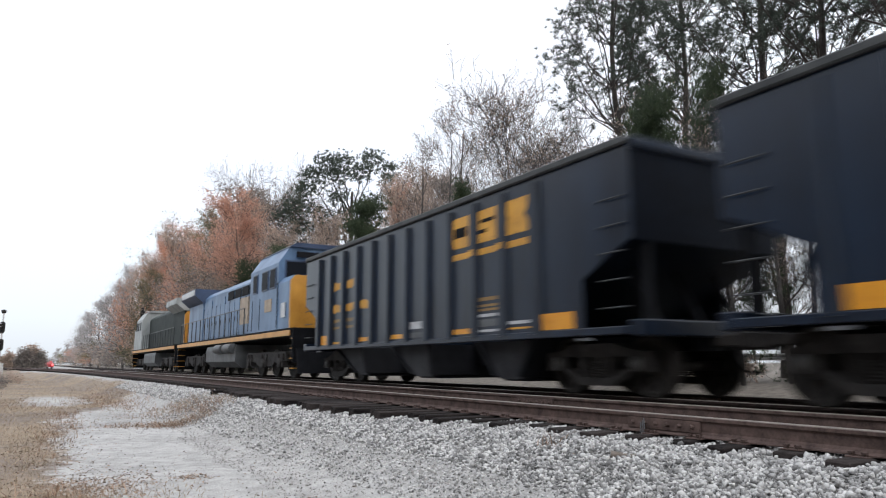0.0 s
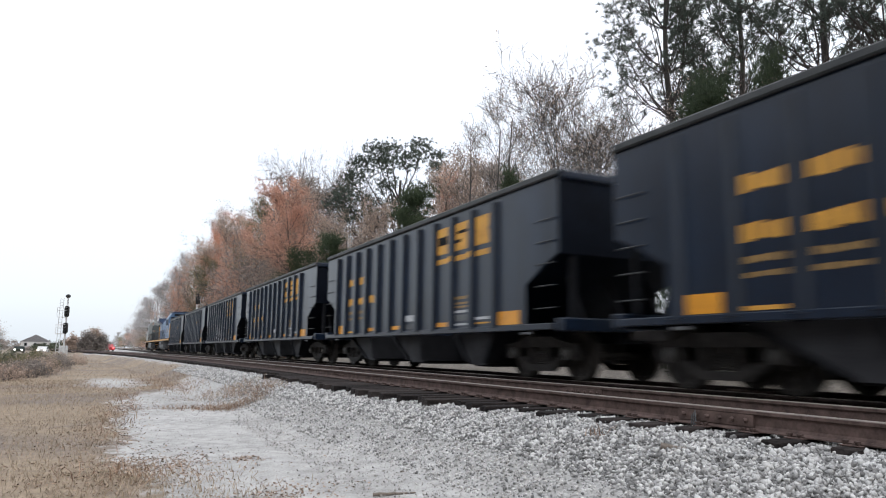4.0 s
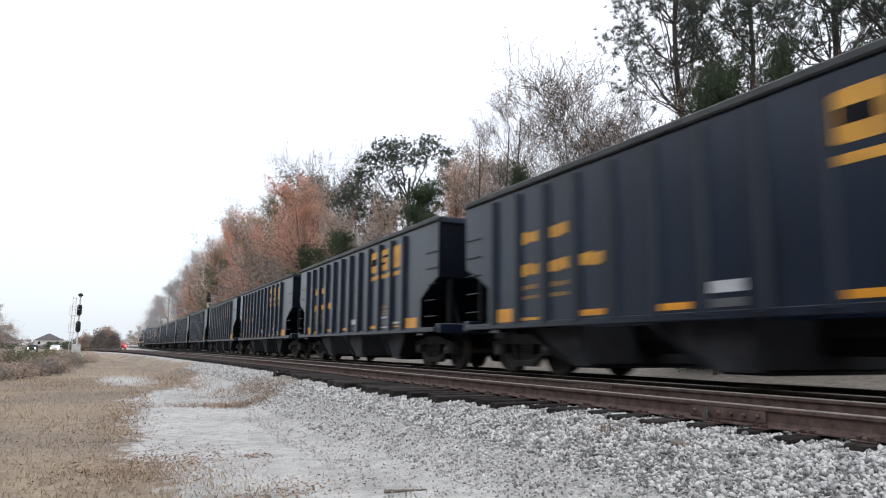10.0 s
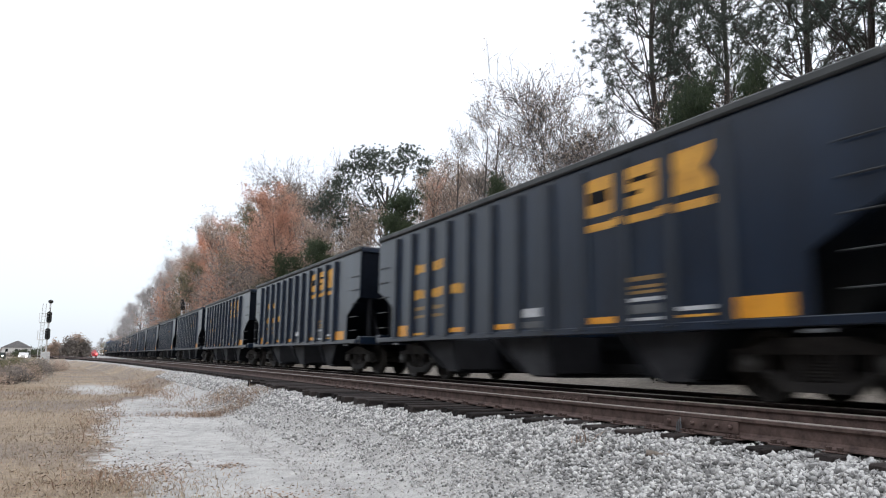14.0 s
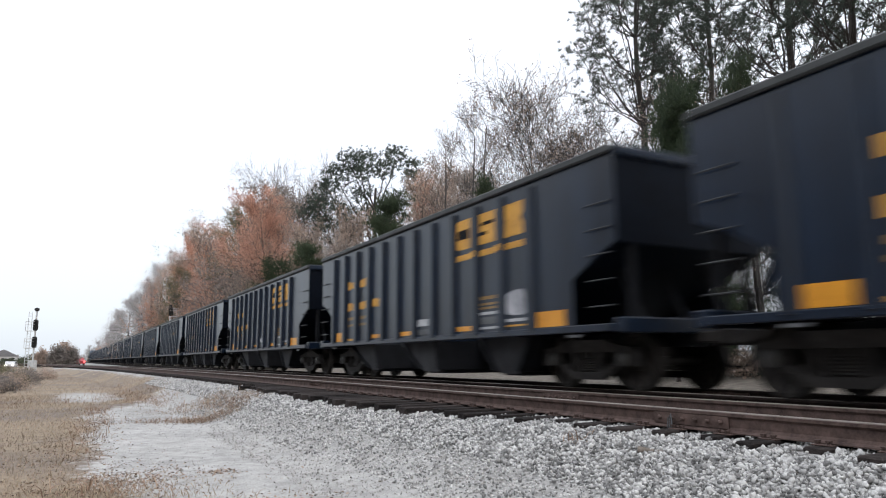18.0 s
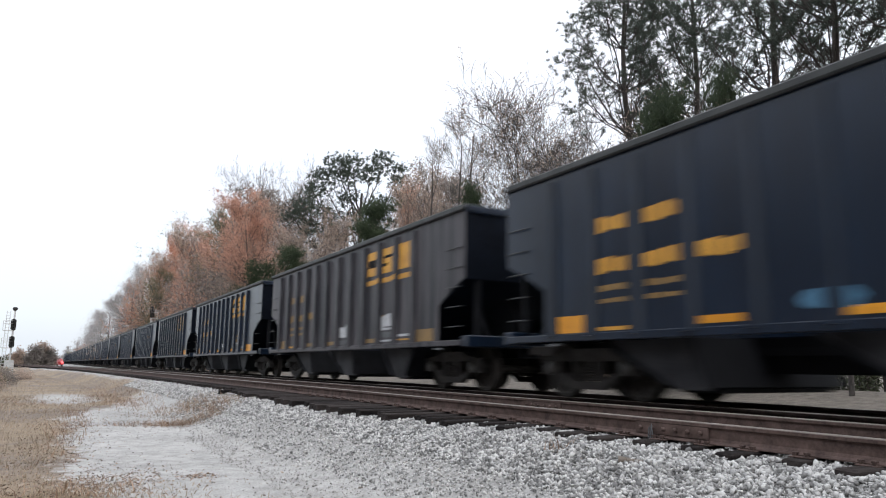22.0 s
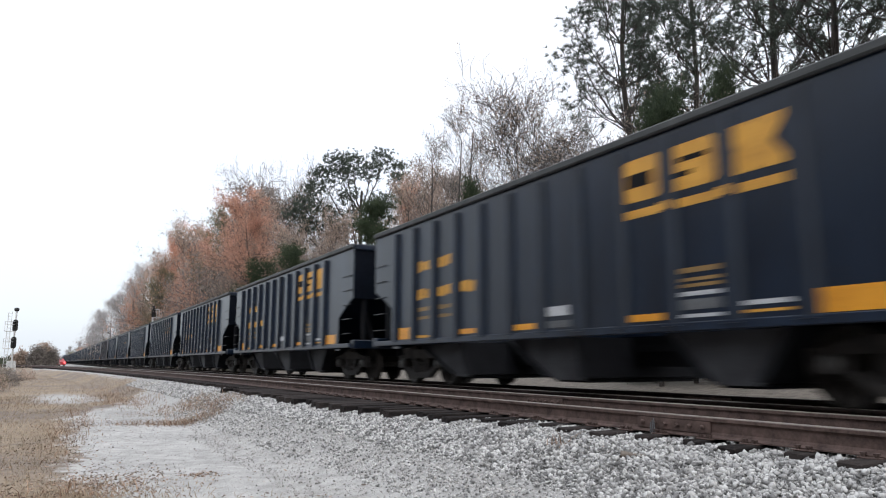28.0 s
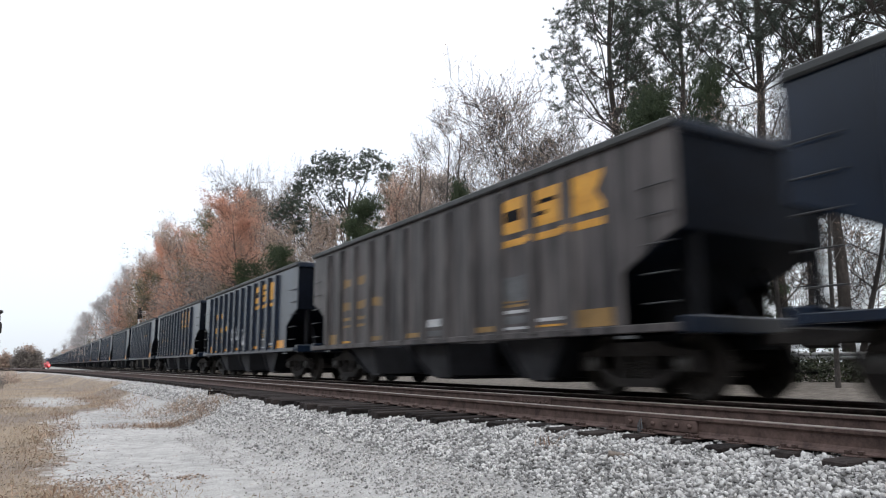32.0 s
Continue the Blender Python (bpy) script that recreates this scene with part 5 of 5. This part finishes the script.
def tree_kind(kind, seed):
    """Meshes of one tree: limbs and crown, about 15 m high before it is scaled in its own mesh."""
    if kind == "pine":
        segs, tips = open_pine(seed)
        return limbs_mesh("trunk", segs, M["bark"], 0.010), needles_mesh("crown", seed, tips, 1, 0.05, 0.18, M["needle"], 26, 0.0062)
    if kind == "round_pine":
        segs, tips = round_pine(seed)
        return limbs_mesh("trunk", segs, M["bark"], 0.016), needles_mesh("crown", seed, tips, 1, 0.05, 0.18, M["needle"], 18, 0.0155)
    if kind == "young_pine":
        segs, tips = grow(seed, 15, 0.20, 0.12, 2, 0.36, (5, 3, 2), up=0.35, crook=0.10)
        return limbs_mesh("trunk", segs, M["bark"]), needles_mesh("crown", seed, tips[::2], 7, 0.30, 0.42, M["needle_bright"], 10, 0.018)
    if kind == "bare":
        segs, tips = grow(seed, 15, 0.16, 0.22, 4, 0.34, (3, 2, 2, 1), up=0.55, crook=0.24, taper=0.30)
        return limbs_mesh("trunk", segs, M["greybark"], 0.0085), leaves_mesh("crown", seed, tips[::2], 1, 0.14, 0.048, M["brownleaf"])
    if kind == "thin":
        segs, tips = grow(seed, 15, 0.13, 0.20, 3, 0.28, (3, 2, 2), up=0.9, crook=0.14)
        return limbs_mesh("trunk", segs, M["greybark"], 0.0065), leaves_mesh("crown", seed, tips[::3], 1, 0.12, 0.045, M["brownleaf"])
    segs, tips = grow(seed, 15, 0.20, 0.10, 3, 0.42, (4, 3, 2), up=0.45, crook=0.2)
    segs = [s for s in segs if s[4] < 3]
    tips = [q for i, q in enumerate(tips) if (i // 9 * 7919 + seed) % 10 > 2]
    material = {"red": M["redleaf"], "orange": M["orangeleaf"], "grey": M["greyleaf"], "brown": M["brownleaf"], "pale": M["hazeleaf"], "olive": M["oliveleaf"]}[kind]
    dense = {"red": 5, "orange": 5, "grey": 5, "brown": 3, "pale": 3, "olive": 6}[kind]
    return limbs_mesh("trunk", segs, M["greybark"], 0.014), leaves_mesh("crown", seed, tips, dense, 0.22, 0.070, material)


TREE_WORDS = {"pine": ("pine_tree", "tall dark green pine with a high open crown"), "round_pine": ("pine_tree", "broad dark pine with a rounded crown above the cars"),
              "young_pine": ("young_pine", "young bright green pine at the wood's edge"), "bare": ("bare_tree", "nearly bare grey tree with fine twigs"),
              "thin": ("sapling", "slender bare tree with a few brown leaves"), "red": ("autumn_tree", "tree with rust red autumn leaves"),
              "orange": ("autumn_tree", "tree with faded orange autumn leaves"), "grey": ("tree", "grey-brown tree with withered leaves"),
              "brown": ("tree", "tree with thin brown leaves"), "pale": ("tree", "far grey tree with sparse leaves paled as by haze"), "olive": ("tree", "dense olive green tree")}
tree_stock = {}


def tree(kind, seed, x, y, height, turn=0.0, wide=1.0):
    key = (kind, seed)
    if key not in tree_stock:
        tree_stock[key] = tree_kind(kind, seed)
    name, label = TREE_WORDS[kind]
    s = height / 15.0
    t = thing(name, label, "tree", "trees along the railway", at=Matrix.Translation((x, y, ground_z(x, y))) @ Matrix.Rotation(radians(turn), 4, "Z") @ Matrix.Diagonal((s * wide, s * wide, s, 1)))
    part("trunk", tree_stock[key][0], None, t)
    part("crown", tree_stock[key][1], None, t)
    return t


# kind, seed, x, y, height, turn, width
TREES = [
    ("pine", 1, 19.0, 19.2, 16.5, 150, 1.15),
    ("pine", 3, 24.0, 20.1, 19.2, 340, 1.00),
    ("pine", 4, 21.0, 14.2, 17.1, 80, 1.10),
    ("pine", 3, 18.0, 10.3, 14.5, 230, 1.10),
    ("pine", 1, 17.0, 7.9, 14.5, 300, 1.00),
    ("pine", 4, 20.0, 8.1, 15.5, 40, 1.00),
    ("young_pine", 5, 14.8, 14.1, 8.4, 0, 0.60),
    ("young_pine", 6, 15.6, 13.6, 8.8, 300, 0.60),
    ("young_pine", 5, 16.5, 12.6, 9.1, 160, 0.50),
    ("young_pine", 6, 19.0, 41.4, 11.4, 350, 0.80),
    ("young_pine", 5, 16.0, 25.9, 8.7, 140, 0.50),
    ("young_pine", 6, 16.0, 55.0, 9.9, 120, 1.00),
    ("young_pine", 5, 15.5, 59.1, 9.2, 300, 1.10),
    ("round_pine", 2, 24.0, 58.5, 21.0, -22, 1.0),
    ("bare", 7, 20.0, 27.1, 15.9, 340, 0.95),
    ("bare", 8, 22.0, 27.8, 15.8, 350, 0.90),
    ("bare", 9, 24.0, 29.5, 15.8, 300, 1.00),
    ("bare", 7, 19.0, 21.9, 12.0, 250, 0.90),
    ("bare", 9, 20.0, 16.5, 11.2, 90, 0.90),
    ("bare", 7, 20.0, 12.6, 10.0, 140, 1.00),
    ("bare", 8, 22.0, 78.3, 24.8, 90, 0.70),
    ("bare", 9, 21.0, 68.3, 21.0, 330, 0.70),
    ("bare", 7, 22.0, 66.7, 22.1, 240, 0.65),
    ("bare", 9, 20.0, 75.6, 22.4, 0, 0.70),
    ("bare", 8, 26.0, 70.0, 20.5, 40, 0.80),
    ("thin", 10, 21.0, 37.2, 17.4, 100, 0.90),
    ("thin", 11, 20.0, 33.3, 16.2, 20, 0.90),
    ("thin", 10, 22.0, 40.8, 16.9, 190, 1.00),
    ("thin", 10, 16.0, 16.0, 8.3, 10, 1.00),
    ("thin", 11, 15.5, 11.7, 7.7, 170, 1.00),
    ("thin", 10, 16.0, 10.7, 7.8, 300, 1.00),
    ("thin", 11, 15.5, 9.2, 7.3, 240, 1.00),
    ("brown", 15, 27.0, 53.5, 18.8, 270, 0.80),
    ("brown", 15, 27.0, 50.3, 17.6, 250, 0.70),
    ("orange", 12, 24.0, 48.9, 15.4, 280, 0.42),
    ("brown", 15, 23.0, 45.6, 15.0, 130, 0.75),
    ("grey", 16, 25.0, 43.5, 14.5, 80, 0.70),
    ("brown", 15, 20.0, 56.4, 14.1, 230, 0.90),
    ("brown", 15, 19.0, 59.5, 13.6, 60, 0.90),
    ("bare", 9, 17.5, 11.6, 8.0, 70, 1.0),
    ("bare", 8, 18.5, 10.4, 8.6, 200, 1.0),
    ("pale", 19, 13.6, 140.6, 17.6, 160, 0.82),
    ("pale", 19, 15.1, 141.5, 20.4, 190, 0.81),
    ("brown", 15, 14.2, 121.3, 19.6, 220, 0.91),
    ("red", 14, 16.9, 129.8, 23.5, 140, 0.80),
    ("orange", 12, 17.5, 116.8, 23.3, 10, 0.87),
    ("brown", 15, 18.5, 106.6, 22.1, 100, 0.95),
    ("olive", 17, 18.2, 92.9, 21.1, 340, 0.78),
    ("red", 14, 18.5, 87.7, 21.3, 130, 0.84),
    ("grey", 16, 18.1, 80.2, 21.7, 170, 0.95),
    ("brown", 15, 17.5, 72.7, 19.3, 300, 0.72),
    ("red", 13, 17.2, 67.8, 17.6, 260, 0.90),
    ("orange", 12, 17.5, 107.6, 18.6, 270, 0.71),
    ("brown", 15, 17.3, 125.6, 19.3, 20, 0.92),
    ("olive", 17, 14.5, 116.4, 15.6, 240, 0.89),
    ("red", 13, 18.2, 98.4, 18.0, 170, 0.78),
    ("grey", 16, 17.9, 81.6, 16.7, 190, 0.95),
    ("brown", 15, 17.0, 69.7, 14.0, 340, 0.73),
    ("pale", 19, 15.5, 175.5, 20.2, 20, 1.00),
    ("pale", 19, 14.2, 183.0, 18.5, 120, 1.00),
    ("pale", 19, 14.0, 205.4, 18.8, 260, 1.00),
    ("pale", 19, 14.0, 236.3, 17.9, 180, 1.00),
    ("pale", 19, 13.8, 271.2, 14.7, 160, 1.00),
    ("pale", 19, 13.5, 319.6, 12.5, 90, 1.00),
    ("pale", 19, 13.5, 448.5, 13.3, 20, 1.00),
    ("pale", 19, 13.0, 566.2, 13.2, 210, 1.00),
]
for row in TREES:
    tree(*row)
# on the near side, far off
for row in [("grey", 16, -19.0, 150.0, 9.0, 0, 0.9), ("brown", 15, -5.8, 45.0, 3.9, 90, 0.75), ("grey", 16, -60.0, 260.0, 10.0, 60, 1.6), ("brown", 15, -34.0, 300.0, 9.5, 20, 1.6)]:
    tree(*row)


# an unseen belt of trees added behind the path, to darken the train's reflections
rnd = random.Random(21)
for i in range(38):
    kind, seed = rnd.choice((("grey", 16), ("brown", 15), ("pine", 3), ("olive", 17)))
    tree(kind, seed, -15.5 - rnd.uniform(0, 8), -28.0 + 1.75 * i, rnd.uniform(10.5, 15.5), rnd.uniform(0, 360), rnd.uniform(0.9, 1.2))
# and the wood beyond the train going on out of view, for the same purpose
for i in range(20):
    kind, seed = rnd.choice((("pine", 1), ("pine", 4), ("grey", 16), ("brown", 15), ("olive", 17), ("young_pine", 6)))
    tree(kind, seed, 15.5 + rnd.uniform(0, 7), -2.5 - 2.7 * i, rnd.uniform(11.0, 17.0), rnd.uniform(0, 360), rnd.uniform(1.0, 1.25))


def bush(seed, x, y, r, h, material, label, leaf=0.05, tuft=0.16, group="low bushes in the grass", per=55):
    rnd = random.Random(seed)
    tips, segs = [], []
    for k in range(60):
        a, q = rnd.uniform(0, 2 * math.pi), rnd.uniform(0.2, 1) ** 0.6
        p = Vector((math.cos(a) * r * q, math.sin(a) * r * q, h * rnd.uniform(0.25, 1.0) * (1.1 - 0.6 * q)))
        segs.append((Vector((p.x * 0.2, p.y * 0.2, -0.05)), p, 0.012, 0.005, 3))
        tips.append((p, Vector((0, 0, 1))))
    b = thing("bush", label, "bush", group, at=pose(x, y, ground_z(x, y)))
    part("branchwork", limbs_mesh("branchwork", segs, M["greybark"]), None, b)
    part("foliage", leaves_mesh("foliage", seed, tips, per, tuft, leaf, material), None, b)


for i, (x, y, r, h, k) in enumerate([(-4.4, 31, 1.1, 0.75, "greyleaf"), (-3.4, 32.5, 1.0, 0.7, "brownleaf"), (-2.9, 36, 0.9, 0.9, "greyleaf"), (-5.4, 32.5, 1.3, 1.2, "oliveleaf"), (-2.5, 39.5, 0.9, 1.0, "brownleaf"), (-5.9, 36, 1.4, 1.45, "greenleaf"), (-4.2, 39, 1.3, 1.2, "oliveleaf"),
                                   (-2.9, 43, 1.0, 1.1, "oliveleaf"), (-4.9, 44, 1.4, 1.35, "greenleaf"), (-2.4, 48, 1.0, 1.1, "greyleaf"), (-7.0, 42, 1.8, 1.6, "oliveleaf"), (-3.4, 52, 1.3, 1.2, "oliveleaf"), (-5.4, 55, 1.7, 1.35, "greenleaf"), (-5.2, 37.5, 0.8, 1.9, "brownleaf"), (-2.2, 60, 1.5, 1.1, "brownleaf"), (-4.0, 66, 1.8, 1.3, "oliveleaf"),
                                   (17.4, 10.6, 1.0, 0.9, "greenleaf"), (16.4, 12.9, 0.9, 0.8, "brownleaf"), (15.9, 15.5, 1.0, 0.9, "greenleaf"), (16.5, 19.0, 1.2, 1.0, "brownleaf")]):
    bush(30 + i, x, y, r, h, M[k], "low tangled bush at the edge of the clearing", 0.035, 0.15)


# thickets under the trees and far hedges
rnd = random.Random(8)
for i in range(26):
    y = 58 + 5.2 * i * (1 + i * 0.06)
    bush(60 + i, 15.6 + rnd.uniform(0, 1.6), y, 3.2 + 0.016 * y, 5.2 + 0.012 * y + rnd.uniform(-0.8, 1.6), M[rnd.choice(("brownleaf", "greyleaf", "redleaf", "oliveleaf"))], "brown thicket under the autumn trees", 0.12, 0.55, "thickets at the wood's edge", 90)
for i, (x, y, r, h, k) in enumerate([(-1.9, 140, 1.1, 3.9, "greyleaf"), (-0.8, 142, 1.1, 4.9, "brownleaf"), (0.2, 141, 0.8, 3.9, "greyleaf"), (-4.6, 150, 0.8, 3.4, "brownleaf"), (-12, 215, 4, 1.6, "greenleaf"), (-19, 240, 4, 1.5, "greyleaf"), (-32, 255, 5, 2.6, "greenleaf"), (-38, 250, 5, 3.0, "greyleaf"), (-45, 192, 5, 3.6, "greenleaf"), (-54, 186, 5, 3.4, "greenleaf"), (-63, 180, 5, 4.0, "brownleaf"),
                                   (-2, 330, 5, 4.0, "greenleaf"), (-11, 330, 6, 4.6, "greenleaf"), (-21, 322, 6, 5.0, "greenleaf"), (-32, 315, 6, 5.0, "greyleaf"), (-74, 240, 7, 5.0, "greenleaf"), (-90, 230, 7, 5.5, "greenleaf"), (2.0, 480, 6, 6.0, "greyleaf"), (-8, 480, 7, 6.0, "greenleaf"), (6.0, 620, 8, 7.0, "greyleaf")]):
    bush(100 + i, x, y, r, h, M[k], "dense bush far beyond the field", 0.16, 0.4, "far hedge bushes")


# ---- signals ----
def signal(x, y, top, heads, label, side=-1, thick=1.0):
    sg = thing("signal_mast", label, "railway signal", "railway signals", at=pose(x, y, ground_z(x, y)))
    top = top - ground_z(x, y)
    part("mast", Shape().turned([(0, 0.18), (0.3, 0.18), (0.35, 0.09 * thick), (top, 0.085 * thick)], 10, "z"), M["silver"], sg, "silver mast")
    for s in (-0.18, 0.18):
        part("ladder_rail", Shape().tube((side * 0.70 + s, 0, 0.1), (side * 0.62 + s, 0, top - 0.1), 0.035, 0.035, 6), M["silver"], sg)
    k = 0.4
    while k < top - 0.2:
        part("rung", Shape().tube((side * 0.68 - 0.2, 0, k), (side * 0.68 + 0.2, 0, k), 0.02, 0.02, 5), M["silver"], sg)
        k += 0.36
    for z in heads:
        z -= ground_z(x, y)
        p = part("platform", Shape().box(min(0, side * 1.05), max(0, side * 1.05), -0.35, 0.35, z - 0.75, z - 0.68), M["silver"], sg)
        for zz in (0.1, 0.45):
            part("platform_rail", Shape().tube((0, -0.35, z + zz), (side * 1.05, -0.35, z + zz), 0.028, 0.028, 5), M["silver"], p)
        part("platform_rail", Shape().tube((side * 1.05, -0.35, z - 0.7), (side * 1.05, -0.35, z + 0.45), 0.03, 0.03, 5), M["silver"], p)
        h = part("signal_head", Shape().extrude([(0.30 * math.cos(2 * math.pi * i / 16), z + 0.30 * math.sin(2 * math.pi * i / 16) + (0.42 if math.sin(2 * math.pi * i / 16) > 0 else -0.42)) for i in range(16)], -0.24, -0.20, "y"), M["signal_black"], sg, "black signal head")
        for dz in (-0.36, 0.0, 0.36):
            part("hood", Shape().turned([(-0.22, 0.11), (-0.55, 0.12), (-0.55, 0.10), (-0.24, 0.09)], 10, "y", (0, 0, z + dz)), M["signal_black"], h)
    part("finial", Shape().turned([(top - 0.05, 0.16), (top + 0.1, 0.28), (top + 0.3, 0.28), (top + 0.4, 0.1)], 12, "z"), M["signal_black"], sg)
    part("relay_case", Shape().box(-0.55, 0.45, 0.3, 0.9, 0.2, 1.5, 0.03), M["silver"], sg, "silver equipment case")


signal(-3.95, 100.0, 6.7, (4.93, 2.84), "silver railway signal mast with two black heads", -1, 1.15)
signal(12.8, 110.0, 8.3, (7.7,), "silver signal mast standing behind the train", 1, 2.0)


# ---- the far side of the track: a guard rail at the wood's edge ----
def guard_rail():
    g = thing("guard_rail", "pale galvanised guard rail in the weeds beyond the track", "guard rail")
    prof = [(-0.02, -0.15), (0.04, -0.11), (0.04, -0.05), (-0.02, 0.0), (0.04, 0.05), (0.04, 0.11), (-0.02, 0.15), (-0.03, 0.15), (0.025, 0.11), (0.025, 0.05), (-0.035, 0.0), (0.025, -0.05), (0.025, -0.11), (-0.03, -0.15)]
    part("beam", Shape().extrude([(17.0 - a, 0.66 + b * 0.6) for a, b in prof], 9.0, 13.4, "y"), M["galv"], g)
    for y in (9.3, 11.2, 13.1):
        part("post", Shape().box(17.05, 17.17, y - 0.06, y + 0.06, -0.6, 0.76), M["tie"], g)


guard_rail()


# ---- the distant crossing: houses, cars, lamps ----
def house(x, y, w, d, h, wall, label):
    ho = thing("house", label, "house", "houses far beyond the field", at=pose(x, y, ground_z(x, y)))
    part("wall", Shape().box(-w / 2, w / 2, -d / 2, d / 2, 0, h), wall, ho)
    part("roof", Shape().extrude([(-w / 2 - 0.4, h), (w / 2 + 0.4, h), (0, h + w * 0.28)], -d / 2 - 0.4, d / 2 + 0.4, "y"), M["roof"], ho)
    for k in range(3):
        xx = -w / 2 + w * (k + 0.5) / 3
        win = part("window", Shape().box(xx - 0.5, xx + 0.5, -d / 2 - 0.05, -d / 2 + 0.02, 1.0, 2.2), M["house_wall"], ho)
        part("pane", Shape().box(xx - 0.42, xx + 0.42, -d / 2 - 0.07, -d / 2 - 0.052, 1.08, 2.12), M["glass"], win)


house(-40, 330, 13, 9, 2.8, M["house_wall"], "low pale house with a grey roof")
house(-21, 300, 9, 8, 2.6, M["house_wall"], "small pale house beside the crossing")
house(-62, 330, 14, 9, 3.0, M["house_wall"], "long pale building with a grey roof")


def parked_car(x, y, turn, paint, label, lit):
    c = thing("car", label, "car", "cars at the distant crossing", at=pose(x, y, ground_z(x, y), 0, 0, turn))
    part("body", Shape().extrude([(-2.2, 0.35), (2.2, 0.35), (2.25, 0.75), (1.3, 0.95), (0.7, 1.42), (-1.0, 1.45), (-1.7, 0.98), (-2.25, 0.9)], -0.88, 0.88), paint, c)
    part("window_band", Shape().extrude([(0.95, 0.98), (0.6, 1.36), (-0.95, 1.38), (-1.4, 1.0)], -0.89, 0.89), M["glass"], c)
    for sx in (-0.8, 0.8):
        for sy in (-1.35, 1.35):
            w = part("wheel", Shape().turned([(sx - 0.1, 0.2), (sx - 0.1, 0.33), (sx + 0.1, 0.33), (sx + 0.1, 0.2)], 14, "x", (0, sy, 0.33)), M["tyre"], c)
            part("rim", Shape().turned([(sx - 0.11, 0.05), (sx - 0.11, 0.19), (sx + 0.11, 0.19), (sx + 0.11, 0.05)], 12, "x", (0, sy, 0.33)), M["silver"], w)
        part("lamp", Shape().turned([(-2.30, 0.16), (-2.2, 0.18)], 10, "y", (sx * 0.8, 0, 0.75)), lit, c, "lit lamp")
    return c


parked_car(1.3, 150, 15, M["redpaint"], "red car waiting at the distant crossing", M["redlamp"])
parked_car(-4.8, 170, 5, M["loco_grey"], "grey car with lit headlamps at the crossing", M["lamp"])
parked_car(-10.5, 170, -5, M["house_wall"], "pale car with lit headlamps on the far road", M["lamp"])
parked_car(-15.0, 172, 0, M["loco_dark"], "dark car with lit headlamps on the far road", M["lamp"])


# ---- what moves ----
LEAD = [(0, 20.53), (4, 83.85), (8, 147.74), (12, 211.91), (16, 276.2), (20, 340.53), (24, 404.85), (28, 469.18), (32, 533.24)]


def gone(t):
    """How far the leading car has come at t seconds, smoothly between the known places."""
    for (a, p), (b, q) in zip(LEAD, LEAD[1:]):
        if t <= b:
            return p + (q - p) * (t - a) / (b - a)
    return LEAD[-1][1]


def motions():
    for k, car in enumerate(cars):
        walk(car, [(t, pose(TRACK, p - 0.992 * HALF - CAR * k, 0)) for t, p in LEAD])
    walk(loco_near, [(t, pose(TRACK, p + 1.1 + 11.15, 0)) for t, p in LEAD])
    walk(loco_lead, [(t, pose(TRACK, p + 1.1 + 11.15 + 22.3, 0, 0, 0, 180)) for t, p in LEAD])
    # every axle turns as its car rolls; axles alike in place and size share one set of keys
    kept = {}
    for rolling, r, flip in [(c, 0.457, 1) for c in cars] + [(loco_near, 0.53, 1), (loco_lead, 0.53, -1)]:
        for axle in rolling.children_recursive:
            if not axle.name.startswith("wheelset"):
                continue
            key = (axle["spin"], flip)
            if key in kept:
                axle.rotation_mode = "QUATERNION"
                axle.animation_data_create()
                axle.animation_data.action = kept[key].action
                axle.animation_data.action_slot = kept[key].action_slot
                continue
            place = axle.matrix_basis.translation.copy()
            rows, n = [], 960
            for i in range(n + 1):
                t = 32.0 * i / n
                rows.append((t, pose(place.x, place.y, place.z, -flip * math.degrees((gone(t) - LEAD[0][1]) / r), 0, 0)))
            walk(axle, rows)
            kept[key] = axle.animation_data


motions()
